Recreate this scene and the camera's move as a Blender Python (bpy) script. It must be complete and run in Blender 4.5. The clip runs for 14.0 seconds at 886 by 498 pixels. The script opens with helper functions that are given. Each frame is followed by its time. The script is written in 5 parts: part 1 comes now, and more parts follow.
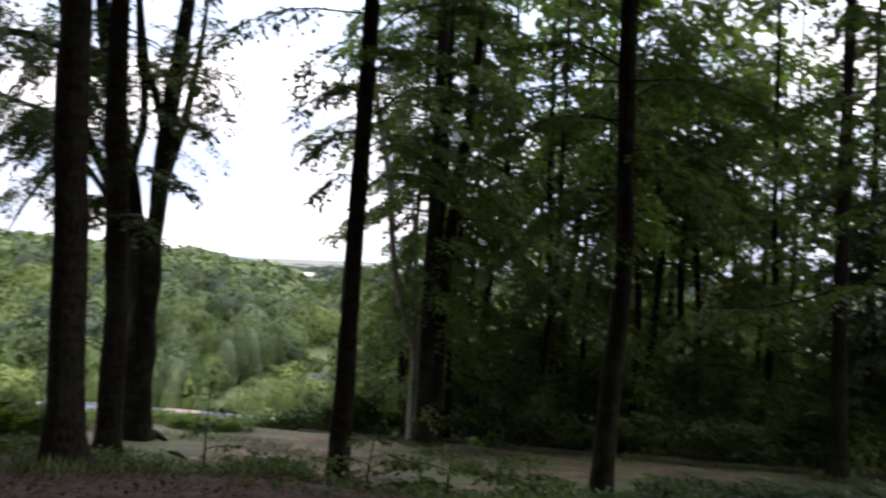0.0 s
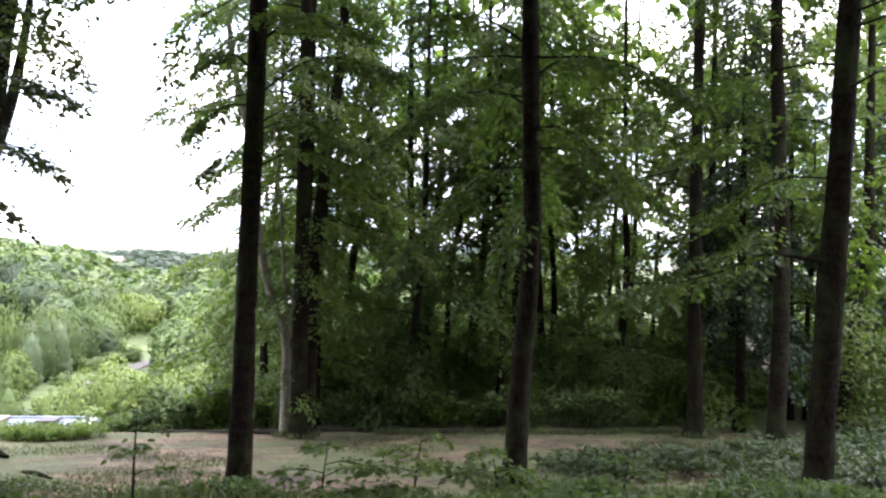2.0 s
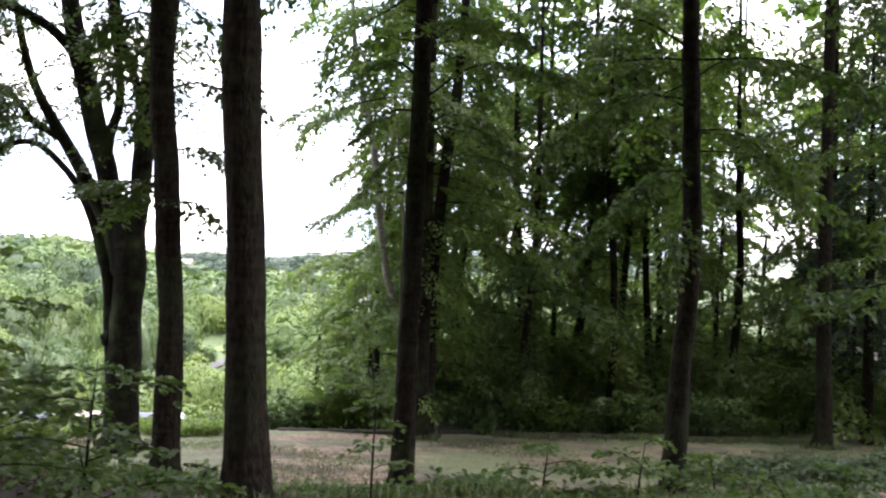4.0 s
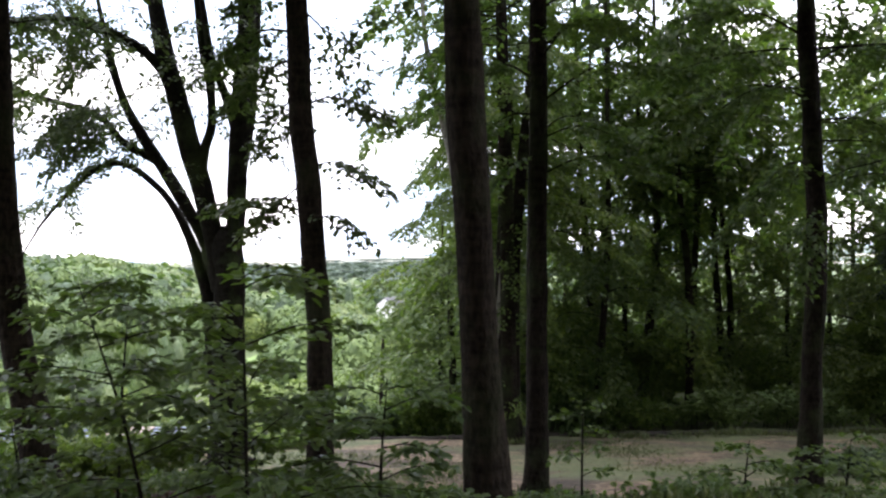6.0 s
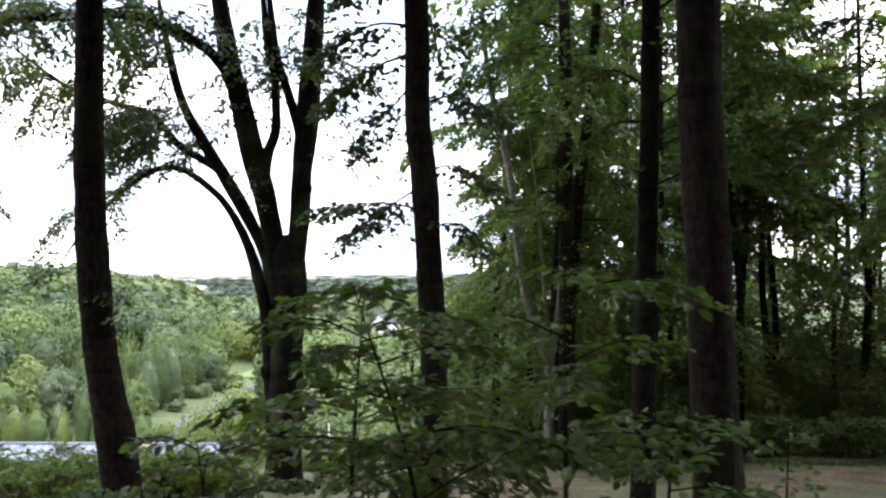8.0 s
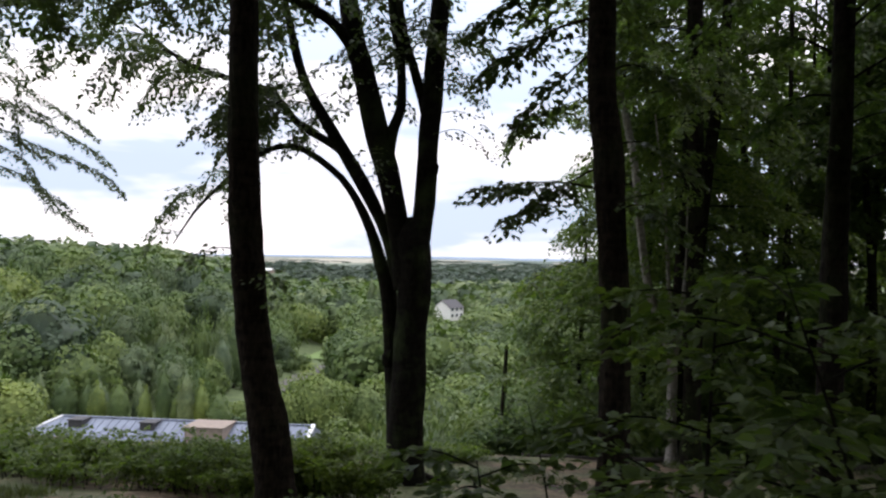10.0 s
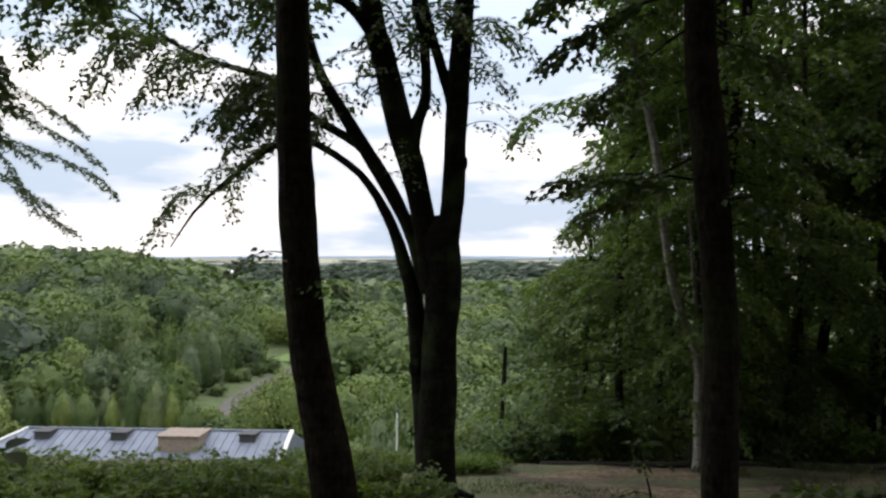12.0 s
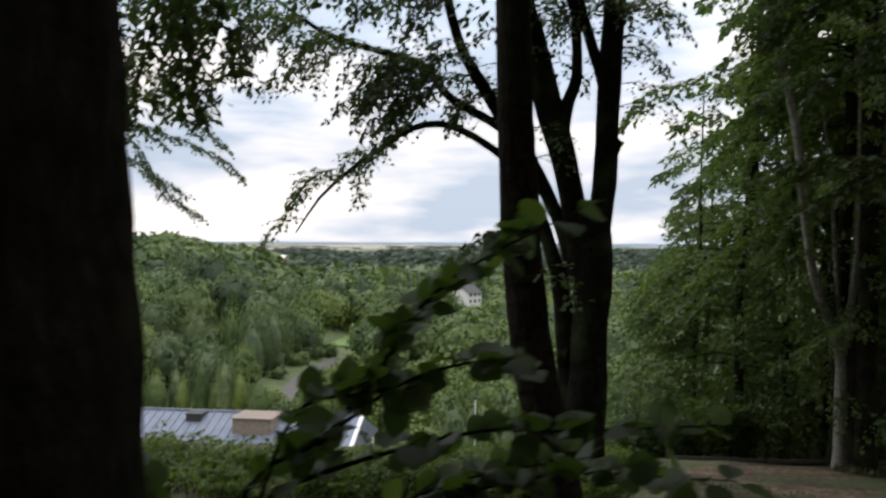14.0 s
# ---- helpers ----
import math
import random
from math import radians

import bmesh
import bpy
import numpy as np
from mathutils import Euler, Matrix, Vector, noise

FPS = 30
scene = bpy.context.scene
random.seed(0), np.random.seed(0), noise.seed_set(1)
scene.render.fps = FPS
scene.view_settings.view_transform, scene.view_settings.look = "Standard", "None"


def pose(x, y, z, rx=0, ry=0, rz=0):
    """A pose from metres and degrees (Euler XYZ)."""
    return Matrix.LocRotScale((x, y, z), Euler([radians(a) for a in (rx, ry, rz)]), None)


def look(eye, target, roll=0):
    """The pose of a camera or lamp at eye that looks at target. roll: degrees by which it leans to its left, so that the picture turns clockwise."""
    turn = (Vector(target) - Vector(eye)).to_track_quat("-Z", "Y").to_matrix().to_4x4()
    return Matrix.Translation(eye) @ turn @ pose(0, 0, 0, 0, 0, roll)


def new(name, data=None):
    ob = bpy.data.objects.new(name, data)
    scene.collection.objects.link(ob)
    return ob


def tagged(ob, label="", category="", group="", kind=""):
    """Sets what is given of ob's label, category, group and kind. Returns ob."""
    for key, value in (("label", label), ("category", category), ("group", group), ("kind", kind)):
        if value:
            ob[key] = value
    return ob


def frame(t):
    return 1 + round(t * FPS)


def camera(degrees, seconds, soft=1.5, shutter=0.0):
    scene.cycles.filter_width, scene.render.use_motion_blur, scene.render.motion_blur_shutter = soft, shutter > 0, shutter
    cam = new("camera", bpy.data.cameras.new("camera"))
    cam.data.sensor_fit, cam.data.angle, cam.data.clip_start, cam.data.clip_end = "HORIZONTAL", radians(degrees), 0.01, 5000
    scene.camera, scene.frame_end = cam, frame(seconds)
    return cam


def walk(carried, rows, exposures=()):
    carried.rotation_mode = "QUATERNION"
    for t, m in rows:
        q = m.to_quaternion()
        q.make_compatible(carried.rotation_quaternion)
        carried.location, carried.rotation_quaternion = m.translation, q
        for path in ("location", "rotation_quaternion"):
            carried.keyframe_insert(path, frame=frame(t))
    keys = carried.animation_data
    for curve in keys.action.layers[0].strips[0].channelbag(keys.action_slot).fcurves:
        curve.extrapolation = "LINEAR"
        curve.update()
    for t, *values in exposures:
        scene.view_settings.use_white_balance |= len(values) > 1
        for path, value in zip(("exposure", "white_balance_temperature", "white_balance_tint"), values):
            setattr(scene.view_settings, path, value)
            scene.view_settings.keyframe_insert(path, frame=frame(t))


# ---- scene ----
cam = camera(60.2, 14.0, soft=2.3, shutter=0.3)
PATH = [
    (0, (4.794, -0.266, 1.675), (4.456, 1.704, 1.722), 2.6),
    (0.5, (4.467, -0.059, 1.685), (4.421, 1.94, 1.668), -0.2),
    (1, (3.98, 0.165, 1.752), (3.886, 2.163, 1.712), 0.6),
    (1.5, (3.534, 0.265, 1.704), (3.562, 2.264, 1.653), 2.6),
    (2, (3.043, 0.365, 1.731), (3.171, 2.361, 1.732), 0.9),
    (2.5, (2.512, 0.408, 1.738), (2.493, 2.408, 1.738), 0.3),
    (3, (1.967, 0.368, 1.692), (1.922, 2.367, 1.701), 1.8),
    (5.5, (-0.36, 0.304, 1.65), (-0.357, 2.304, 1.662), 0.2),
    (6, (-0.984, 0.308, 1.714), (-1.056, 2.306, 1.731), -1.3),
    (6.5, (-1.457, 0.404, 1.676), (-1.531, 2.403, 1.666), -1.2),
    (7, (-2.07, 0.569, 1.701), (-2.143, 2.568, 1.658), -1.8),
    (7.5, (-2.54, 0.863, 1.654), (-2.597, 2.863, 1.65), -0.2),
    (8, (-3.046, 1.158, 1.649), (-3.094, 3.156, 1.713), -0.1),
    (8.5, (-3.56, 1.438, 1.655), (-3.653, 3.436, 1.708), 0.0),
    (9, (-3.997, 1.689, 1.628), (-4.154, 3.682, 1.678), 0.1),
    (11.5, (-5.892, 2.805, 1.658), (-6.114, 4.793, 1.651), 1.2),
    (12, (-6.34, 3.126, 1.668), (-6.45, 5.123, 1.692), 0.1),
    (12.5, (-6.765, 3.285, 1.649), (-6.742, 5.282, 1.766), -0.2),
    (13, (-7.291, 3.348, 1.678), (-7.203, 5.342, 1.812), -0.5),
    (13.5, (-7.883, 3.438, 1.744), (-7.978, 5.433, 1.85), -1.1),
    (14, (-8.573, 3.471, 1.659), (-8.804, 5.458, 1.647), 0.5),
]
EXPOSURE = [(0, -0.5, 6700, 25), (0.6, 0.0, 6700, 25), (1.0, 0.5, 6700, 25), (1.5, 0.85, 6700, 25), (3, 1.05, 6700, 25), (5.5, 0.5, 6600, 24), (6.5, 0.42, 6600, 24), (8, 0.32, 6600, 24), (9, -0.38, 6600, 24), (11.5, -1.0, 6950, 18), (12.5, -1.04, 6950, 18), (13, -1.1, 6950, 18), (13.5, -1.22, 6950, 18), (14, -1.2, 6950, 18)]
walk(cam, [(t, look(eye, target, roll)) for t, eye, target, roll in PATH], EXPOSURE)

# ---- sky and light ----
world = bpy.data.worlds.new("sky_world")
scene.world = world
world.use_nodes = True
wn, wl = world.node_tree.nodes, world.node_tree.links
wn.clear()
w_out, w_bg = wn.new("ShaderNodeOutputWorld"), wn.new("ShaderNodeBackground")
w_sky = wn.new("ShaderNodeTexSky")
w_sky.sky_type, w_sky.sun_disc = "NISHITA", False
w_sky.sun_elevation, w_sky.sun_rotation = radians(60), radians(40)
w_sky.air_density, w_sky.dust_density = 1.0, 2.0
w_co, w_map = wn.new("ShaderNodeTexCoord"), wn.new("ShaderNodeMapping")
w_map.inputs["Scale"].default_value = (1.0, 1.0, 4.5)
w_noise = wn.new("ShaderNodeTexNoise")
w_noise.inputs["Scale"].default_value, w_noise.inputs["Detail"].default_value, w_noise.inputs["Roughness"].default_value = 2.6, 6.0, 0.55
w_ramp = wn.new("ShaderNodeValToRGB")
w_ramp.color_ramp.elements[0].position, w_ramp.color_ramp.elements[1].position = 0.43, 0.61
w_ramp.color_ramp.elements[0].color, w_ramp.color_ramp.elements[1].color = (10.8, 13.8, 17.0, 1), (24.0, 24.5, 24.5, 1)
w_mix = wn.new("ShaderNodeMix")
w_mix.data_type = "RGBA"
w_mix.inputs[0].default_value = 0.9
wl.new(w_co.outputs["Generated"], w_map.inputs["Vector"])
wl.new(w_map.outputs["Vector"], w_noise.inputs["Vector"])
wl.new(w_noise.outputs["Fac"], w_ramp.inputs["Fac"])
wl.new(w_sky.outputs["Color"], w_mix.inputs[6])
wl.new(w_ramp.outputs["Color"], w_mix.inputs[7])
# an overcast sky is brighter overhead than at the horizon
w_xyz, w_grad, w_mul = wn.new("ShaderNodeSeparateXYZ"), wn.new("ShaderNodeMapRange"), wn.new("ShaderNodeVectorMath")
w_grad.inputs["From Min"].default_value, w_grad.inputs["From Max"].default_value = 0.12, 0.85
w_grad.inputs["To Min"].default_value, w_grad.inputs["To Max"].default_value = 0.9, 1.95
w_mul.operation = "SCALE"
wl.new(w_co.outputs["Generated"], w_xyz.inputs["Vector"])
wl.new(w_xyz.outputs["Z"], w_grad.inputs["Value"])
wl.new(w_mix.outputs[2], w_mul.inputs[0])
wl.new(w_grad.outputs["Result"], w_mul.inputs["Scale"])
wl.new(w_mul.outputs["Vector"], w_bg.inputs["Color"])
w_bg.inputs["Strength"].default_value = 0.14
wl.new(w_bg.outputs["Background"], w_out.inputs["Surface"])

sun = new("sun", bpy.data.lights.new("sun", "SUN"))
sun.data.energy, sun.data.angle, sun.data.color = 1.4, radians(20), (1.0, 0.97, 0.92)
sun.matrix_world = look((30, 35, 80), (0, 0, 0))


# ---- materials ----
def mat_base(name, rough=0.8):
    m = bpy.data.materials.new(name)
    m.use_nodes = True
    n, l = m.node_tree.nodes, m.node_tree.links
    b = n["Principled BSDF"]
    b.inputs["Roughness"].default_value = rough
    return m, n, l, b


def noise_node(n, l, scale, detail=5.0, vec=None, stretch=None, rough=0.6):
    t = n.new("ShaderNodeTexNoise")
    t.inputs["Scale"].default_value, t.inputs["Detail"].default_value, t.inputs["Roughness"].default_value = scale, detail, rough
    if vec is not None:
        if stretch:
            mp = n.new("ShaderNodeMapping")
            mp.inputs["Scale"].default_value = stretch
            l.new(vec, mp.inputs["Vector"])
            l.new(mp.outputs["Vector"], t.inputs["Vector"])
        else:
            l.new(vec, t.inputs["Vector"])
    return t


def ramp_node(n, l, fac, stops):
    r = n.new("ShaderNodeValToRGB")
    e = r.color_ramp.elements
    while len(e) < len(stops):
        e.new(0.5)
    for k, (p, c) in enumerate(stops):
        e[k].position, e[k].color = p, (*c, 1)
    l.new(fac, r.inputs["Fac"])
    return r


def mix_node(n, l, fac, a, b, mode="MIX"):
    x = n.new("ShaderNodeMix")
    x.data_type, x.blend_type = "RGBA", mode
    for sock, v in ((0, fac), (6, a), (7, b)):
        if isinstance(v, (int, float)):
            x.inputs[sock].default_value = v
        elif isinstance(v, tuple):
            x.inputs[sock].default_value = (*v, 1)
        else:
            l.new(v, x.inputs[sock])
    return x.outputs[2]


def bump(n, l, b, height, strength=0.5, dist=0.02):
    k = n.new("ShaderNodeBump")
    k.inputs["Strength"].default_value, k.inputs["Distance"].default_value = strength, dist
    l.new(height, k.inputs["Height"])
    l.new(k.outputs["Normal"], b.inputs["Normal"])


def bark(name, dark, light, moss=0.3, scale=9.0):
    m, n, l, b = mat_base(name, 0.9)
    geo = n.new("ShaderNodeNewGeometry")
    fine = noise_node(n, l, scale, 8.0, geo.outputs["Position"], (2.0, 2.0, 0.8))
    big = noise_node(n, l, 1.3, 4.0, geo.outputs["Position"])
    ring = noise_node(n, l, 3.0, 5.0, geo.outputs["Position"], (0.7, 0.7, 4.0))
    col = ramp_node(n, l, fine.outputs["Fac"], ((0.36, dark), (0.64, light)))
    c2 = mix_node(n, l, 0.35, col.outputs["Color"], ramp_node(n, l, ring.outputs["Fac"], ((0.4, dark), (0.62, light))).outputs["Color"])
    green = ramp_node(n, l, big.outputs["Fac"], ((0.48, (0, 0, 0)), (0.68, (moss, moss, moss))))
    l.new(mix_node(n, l, green.outputs["Color"], c2, (0.045, 0.062, 0.025)), b.inputs["Base Color"])
    b.inputs["Specular IOR Level"].default_value = 0.04
    bump(n, l, b, fine.outputs["Fac"], 1.0, 0.07)
    return m


def leaf_mat(name, a, b_col, c_col, passing=0.45, rough=0.5, clumps=0.0):
    """Thin leaves: diffuse and a share of light let through, each leaf of a slightly different green."""
    m = bpy.data.materials.new(name)
    m.use_nodes = True
    n, l = m.node_tree.nodes, m.node_tree.links
    b = n["Principled BSDF"]
    b.inputs["Roughness"].default_value = rough
    geo = n.new("ShaderNodeNewGeometry")
    r = ramp_node(n, l, geo.outputs["Random Per Island"], ((0.0, a), (0.55, b_col), (1.0, c_col)))
    big = noise_node(n, l, 0.35, 3.0, geo.outputs["Position"])
    tone = ramp_node(n, l, big.outputs["Fac"], ((0.35, (0.72, 0.78, 0.8)), (0.65, (1.15, 1.1, 0.95))))
    col = mix_node(n, l, 1.0, r.outputs["Color"], tone.outputs["Color"], "MULTIPLY")
    if clumps:
        lump = noise_node(n, l, clumps, 4.0, geo.outputs["Position"], None, 0.7)
        spots = ramp_node(n, l, lump.outputs["Fac"], ((0.36, (0.74, 0.76, 0.75)), (0.52, (0.97, 0.97, 0.97)), (0.68, (1.16, 1.15, 1.1))))
        col = mix_node(n, l, 1.0, col, spots.outputs["Color"], "MULTIPLY")
        own = n.new("ShaderNodeObjectInfo")
        tint = ramp_node(n, l, own.outputs["Random"], ((0.0, (0.6, 0.64, 0.68)), (0.5, (0.9, 0.89, 0.87)), (1.0, (1.2, 1.09, 0.92))))
        col = mix_node(n, l, 1.0, col, tint.outputs["Color"], "MULTIPLY")
    l.new(col, b.inputs["Base Color"])
    tr = n.new("ShaderNodeBsdfTranslucent")
    l.new(mix_node(n, l, 1.0, col, (1.25, 1.5, 0.7), "MULTIPLY"), tr.inputs["Color"])
    mx = n.new("ShaderNodeMixShader")
    mx.inputs["Fac"].default_value = passing
    l.new(b.outputs["BSDF"], mx.inputs[1])
    l.new(tr.outputs["BSDF"], mx.inputs[2])
    l.new(mx.outputs["Shader"], n["Material Output"].inputs["Surface"])
    return m


def plain(name, col, rough=0.7, metal=0.0, vary=0.25, scale=6.0):
    m, n, l, b = mat_base(name, rough)
    b.inputs["Metallic"].default_value = metal
    geo = n.new("ShaderNodeNewGeometry")
    t = noise_node(n, l, scale, 6.0, geo.outputs["Position"])
    lo, hi = tuple(c * (1 - vary) for c in col), tuple(min(1, c * (1 + vary)) for c in col)
    l.new(ramp_node(n, l, t.outputs["Fac"], ((0.3, lo), (0.7, hi))).outputs["Color"], b.inputs["Base Color"])
    bump(n, l, b, t.outputs["Fac"], 0.25, 0.01)
    return m


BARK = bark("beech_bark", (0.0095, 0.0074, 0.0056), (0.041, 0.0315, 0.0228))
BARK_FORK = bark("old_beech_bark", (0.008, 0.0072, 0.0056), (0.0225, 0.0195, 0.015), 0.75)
BARK_PALE = bark("pale_bark", (0.16, 0.148, 0.128), (0.42, 0.39, 0.345), 0.25)
# Darker copy of the bark: shade among the trees is put into its colour.
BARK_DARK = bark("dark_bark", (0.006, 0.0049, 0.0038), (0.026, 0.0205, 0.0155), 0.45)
LEAF = leaf_mat("beech_leaves", (0.07, 0.108, 0.025), (0.1, 0.146, 0.035), (0.142, 0.184, 0.048), 0.46)
# Darker copy of the beech leaves, with the wood's shade in its colour.
LEAF_DARK = leaf_mat("shade_toned_leaves", (0.05, 0.084, 0.024), (0.073, 0.112, 0.031), (0.104, 0.142, 0.042), 0.52)
# Darker, less translucent copy: the dimness of backlit crowns is in its colour.
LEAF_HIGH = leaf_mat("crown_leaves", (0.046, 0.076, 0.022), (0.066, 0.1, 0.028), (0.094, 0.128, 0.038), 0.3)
LEAF_SAP = leaf_mat("sapling_leaves", (0.052, 0.084, 0.018), (0.075, 0.113, 0.025), (0.108, 0.148, 0.034), 0.46, 0.5)
NEEDLE = leaf_mat("needle_sprays", (0.022, 0.042, 0.022), (0.031, 0.056, 0.028), (0.043, 0.07, 0.033), 0.3)
BRAMBLE = leaf_mat("bramble_leaves", (0.085, 0.128, 0.024), (0.12, 0.175, 0.034), (0.16, 0.215, 0.05), 0.45)
# Low bushes: the trees' shade over them is put into this darker green.
BUSH_SHADED = leaf_mat("shaded_bush_leaves", (0.032, 0.056, 0.018), (0.046, 0.075, 0.024), (0.066, 0.098, 0.032), 0.35)
GRASS = leaf_mat("grass_blades", (0.046, 0.064, 0.02), (0.07, 0.09, 0.028), (0.105, 0.112, 0.045), 0.3)
LITTER = leaf_mat("dead_leaves", (0.045, 0.019, 0.011), (0.075, 0.035, 0.019), (0.125, 0.07, 0.038), 0.15, 0.8)
FAR_A = leaf_mat("far_leaves_mid", (0.094, 0.148, 0.044), (0.108, 0.167, 0.050), (0.129, 0.189, 0.058), 0.2, 0.75, 1.6)
FAR_B = leaf_mat("far_leaves_yellow", (0.119, 0.175, 0.045), (0.135, 0.194, 0.050), (0.157, 0.209, 0.059), 0.2, 0.75, 1.6)
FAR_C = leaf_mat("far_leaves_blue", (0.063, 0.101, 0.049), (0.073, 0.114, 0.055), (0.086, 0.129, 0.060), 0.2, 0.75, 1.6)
FAR_D = leaf_mat("far_leaves_grey", (0.115, 0.163, 0.082), (0.128, 0.179, 0.091), (0.148, 0.199, 0.102), 0.2, 0.75, 1.6)
# Greyer, bluer greens for the farthest trees: distance haze put into the colour.
FAR_HAZED = leaf_mat("hazed_leaves", (0.066, 0.098, 0.08), (0.084, 0.12, 0.098), (0.106, 0.144, 0.116), 0.15, 0.8, 0.2)
# The blue-grey base colour stands for haze over the far hills.
HAZED_HILLS = plain("distant_hills", (0.2, 0.26, 0.32), 0.95, 0, 0.12, 0.004)
TIMBER = plain("weathered_timber", (0.026, 0.02, 0.014), 0.9, 0, 0.4, 14)
ROOF = plain("grey_blue_sheet_roof", (0.165, 0.19, 0.235), 0.55, 0.2, 0.15, 0.8)
ROOF_TRIM = plain("white_roof_edge", (0.78, 0.78, 0.76), 0.6, 0, 0.06)
TAN = plain("tan_brick", (0.24, 0.19, 0.15), 0.85, 0, 0.2, 3)
VENT = plain("dark_vent", (0.045, 0.043, 0.045), 0.7, 0.0, 0.2)
WHITE_WALL = plain("white_render", (0.72, 0.7, 0.66), 0.85, 0, 0.08, 1.5)
RED_TILE = plain("brown_roof_tiles", (0.15, 0.12, 0.105), 0.85, 0, 0.2, 2)
PINK = plain("pink_brick", (0.55, 0.36, 0.31), 0.85, 0, 0.15, 2)
GLASS = plain("window_dark", (0.05, 0.06, 0.07), 0.15, 0, 0.1)
ASPHALT = plain("road_asphalt", (0.095, 0.088, 0.078), 0.9, 0, 0.2, 0.6)
MEADOW = plain("meadow_grass", (0.125, 0.19, 0.055), 0.95, 0, 0.2, 0.3)

# ground: leaf litter on the bank, trodden earth in the clearing, grass and woods below, fields far off
GROUND, gn, gl, gb = mat_base("ground", 0.95)
g_geo = gn.new("ShaderNodeNewGeometry")
g_sep = gn.new("ShaderNodeSeparateXYZ")
gl.new(g_geo.outputs["Position"], g_sep.inputs["Vector"])
g_fine = noise_node(gn, gl, 7.0, 8.0, g_geo.outputs["Position"])
g_mid = noise_node(gn, gl, 0.55, 5.0, g_geo.outputs["Position"])
g_patch = noise_node(gn, gl, 0.22, 4.0, g_geo.outputs["Position"], (1, 1.6, 1))
earth = ramp_node(gn, gl, g_fine.outputs["Fac"], ((0.32, (0.052, 0.036, 0.021)), (0.52, (0.142, 0.1, 0.06)), (0.7, (0.265, 0.2, 0.132))))
grassy = ramp_node(gn, gl, g_fine.outputs["Fac"], ((0.3, (0.05, 0.07, 0.022)), (0.7, (0.11, 0.13, 0.045))))
litter = ramp_node(gn, gl, g_fine.outputs["Fac"], ((0.3, (0.018, 0.011, 0.007)), (0.55, (0.052, 0.03, 0.018)), (0.8, (0.105, 0.066, 0.04))))
g_patchy = ramp_node(gn, gl, g_patch.outputs["Fac"], ((0.45, (0, 0, 0)), (0.58, (0.85, 0.85, 0.85))))
g_tone = ramp_node(gn, gl, g_mid.outputs["Fac"], ((0.36, (0.4, 0.39, 0.37)), (0.5, (0.95, 0.93, 0.89)), (0.62, (1.45, 1.42, 1.36))))
g_streak = noise_node(gn, gl, 0.9, 6.0, g_geo.outputs["Position"], (0.5, 2.2, 1))
g_dark = ramp_node(gn, gl, g_streak.outputs["Fac"], ((0.38, (0.5, 0.46, 0.42)), (0.54, (1.0, 1.0, 1.0))))
toned = mix_node(gn, gl, 1.0, mix_node(gn, gl, 1.0, earth.outputs["Color"], g_tone.outputs["Color"], "MULTIPLY"), g_dark.outputs["Color"], "MULTIPLY")
clear = mix_node(gn, gl, g_patchy.outputs["Color"], toned, grassy.outputs["Color"])


def edge(low, high, wobble=3.0):
    """0 below low and 1 above high in y, with a ragged border."""
    add = gn.new("ShaderNodeMath")
    add.operation = "MULTIPLY_ADD"
    gl.new(g_mid.outputs["Fac"], add.inputs[0])
    add.inputs[1].default_value = wobble
    gl.new(g_sep.outputs["Y"], add.inputs[2])
    r = gn.new("ShaderNodeMapRange")
    r.inputs["From Min"].default_value, r.inputs["From Max"].default_value = low + wobble / 2, high + wobble / 2
    gl.new(add.outputs[0], r.inputs["Value"])
    return r.outputs["Result"]


near_mix = mix_node(gn, gl, edge(7.0, 10.5, 4.0), litter.outputs["Color"], mix_node(gn, gl, 0.5, grassy.outputs["Color"], litter.outputs["Color"]))
near_mix = mix_node(gn, gl, edge(11.0, 13.5, 3.0), near_mix, clear)
below = mix_node(gn, gl, edge(25.6, 27.0, 1.0), near_mix, grassy.outputs["Color"])
f_vor = gn.new("ShaderNodeTexVoronoi")
f_vor.inputs["Scale"].default_value = 0.006
f_map = gn.new("ShaderNodeMapping")
f_map.inputs["Scale"].default_value = (0.7, 0.5, 1.0)
gl.new(g_geo.outputs["Position"], f_map.inputs["Vector"])
gl.new(f_map.outputs["Vector"], f_vor.inputs["Vector"])
f_sep = gn.new("ShaderNodeSeparateColor")
gl.new(f_vor.outputs["Color"], f_sep.inputs["Color"])
fields = ramp_node(gn, gl, f_sep.outputs["Red"], ((0.0, (0.06, 0.09, 0.065)), (0.35, (0.08, 0.112, 0.078)), (0.5, (0.12, 0.145, 0.095)), (0.68, (0.22, 0.21, 0.155)), (1.0, (0.36, 0.33, 0.25))))
woods = ramp_node(gn, gl, g_mid.outputs["Fac"], ((0.3, (0.05, 0.075, 0.025)), (0.7, (0.1, 0.135, 0.045))))
below = mix_node(gn, gl, edge(60.0, 75.0, 8.0), below, woods.outputs["Color"])
gl.new(mix_node(gn, gl, edge(900.0, 1000.0, 60.0), below, fields.outputs["Color"]), gb.inputs["Base Color"])
bump(gn, gl, gb, g_fine.outputs["Fac"], 0.6, 0.04)


# ---- mesh helpers ----
def mesh_of(name, verts, faces, material, smooth=False):
    me = bpy.data.meshes.new(name)
    me.from_pydata(np.asarray(verts, float).tolist(), [], [list(f) for f in faces] if isinstance(faces, list) else np.asarray(faces).tolist())
    me.materials.append(material)
    if smooth:
        me.polygons.foreach_set("use_smooth", np.ones(len(me.polygons), bool))
    me.update()
    return me


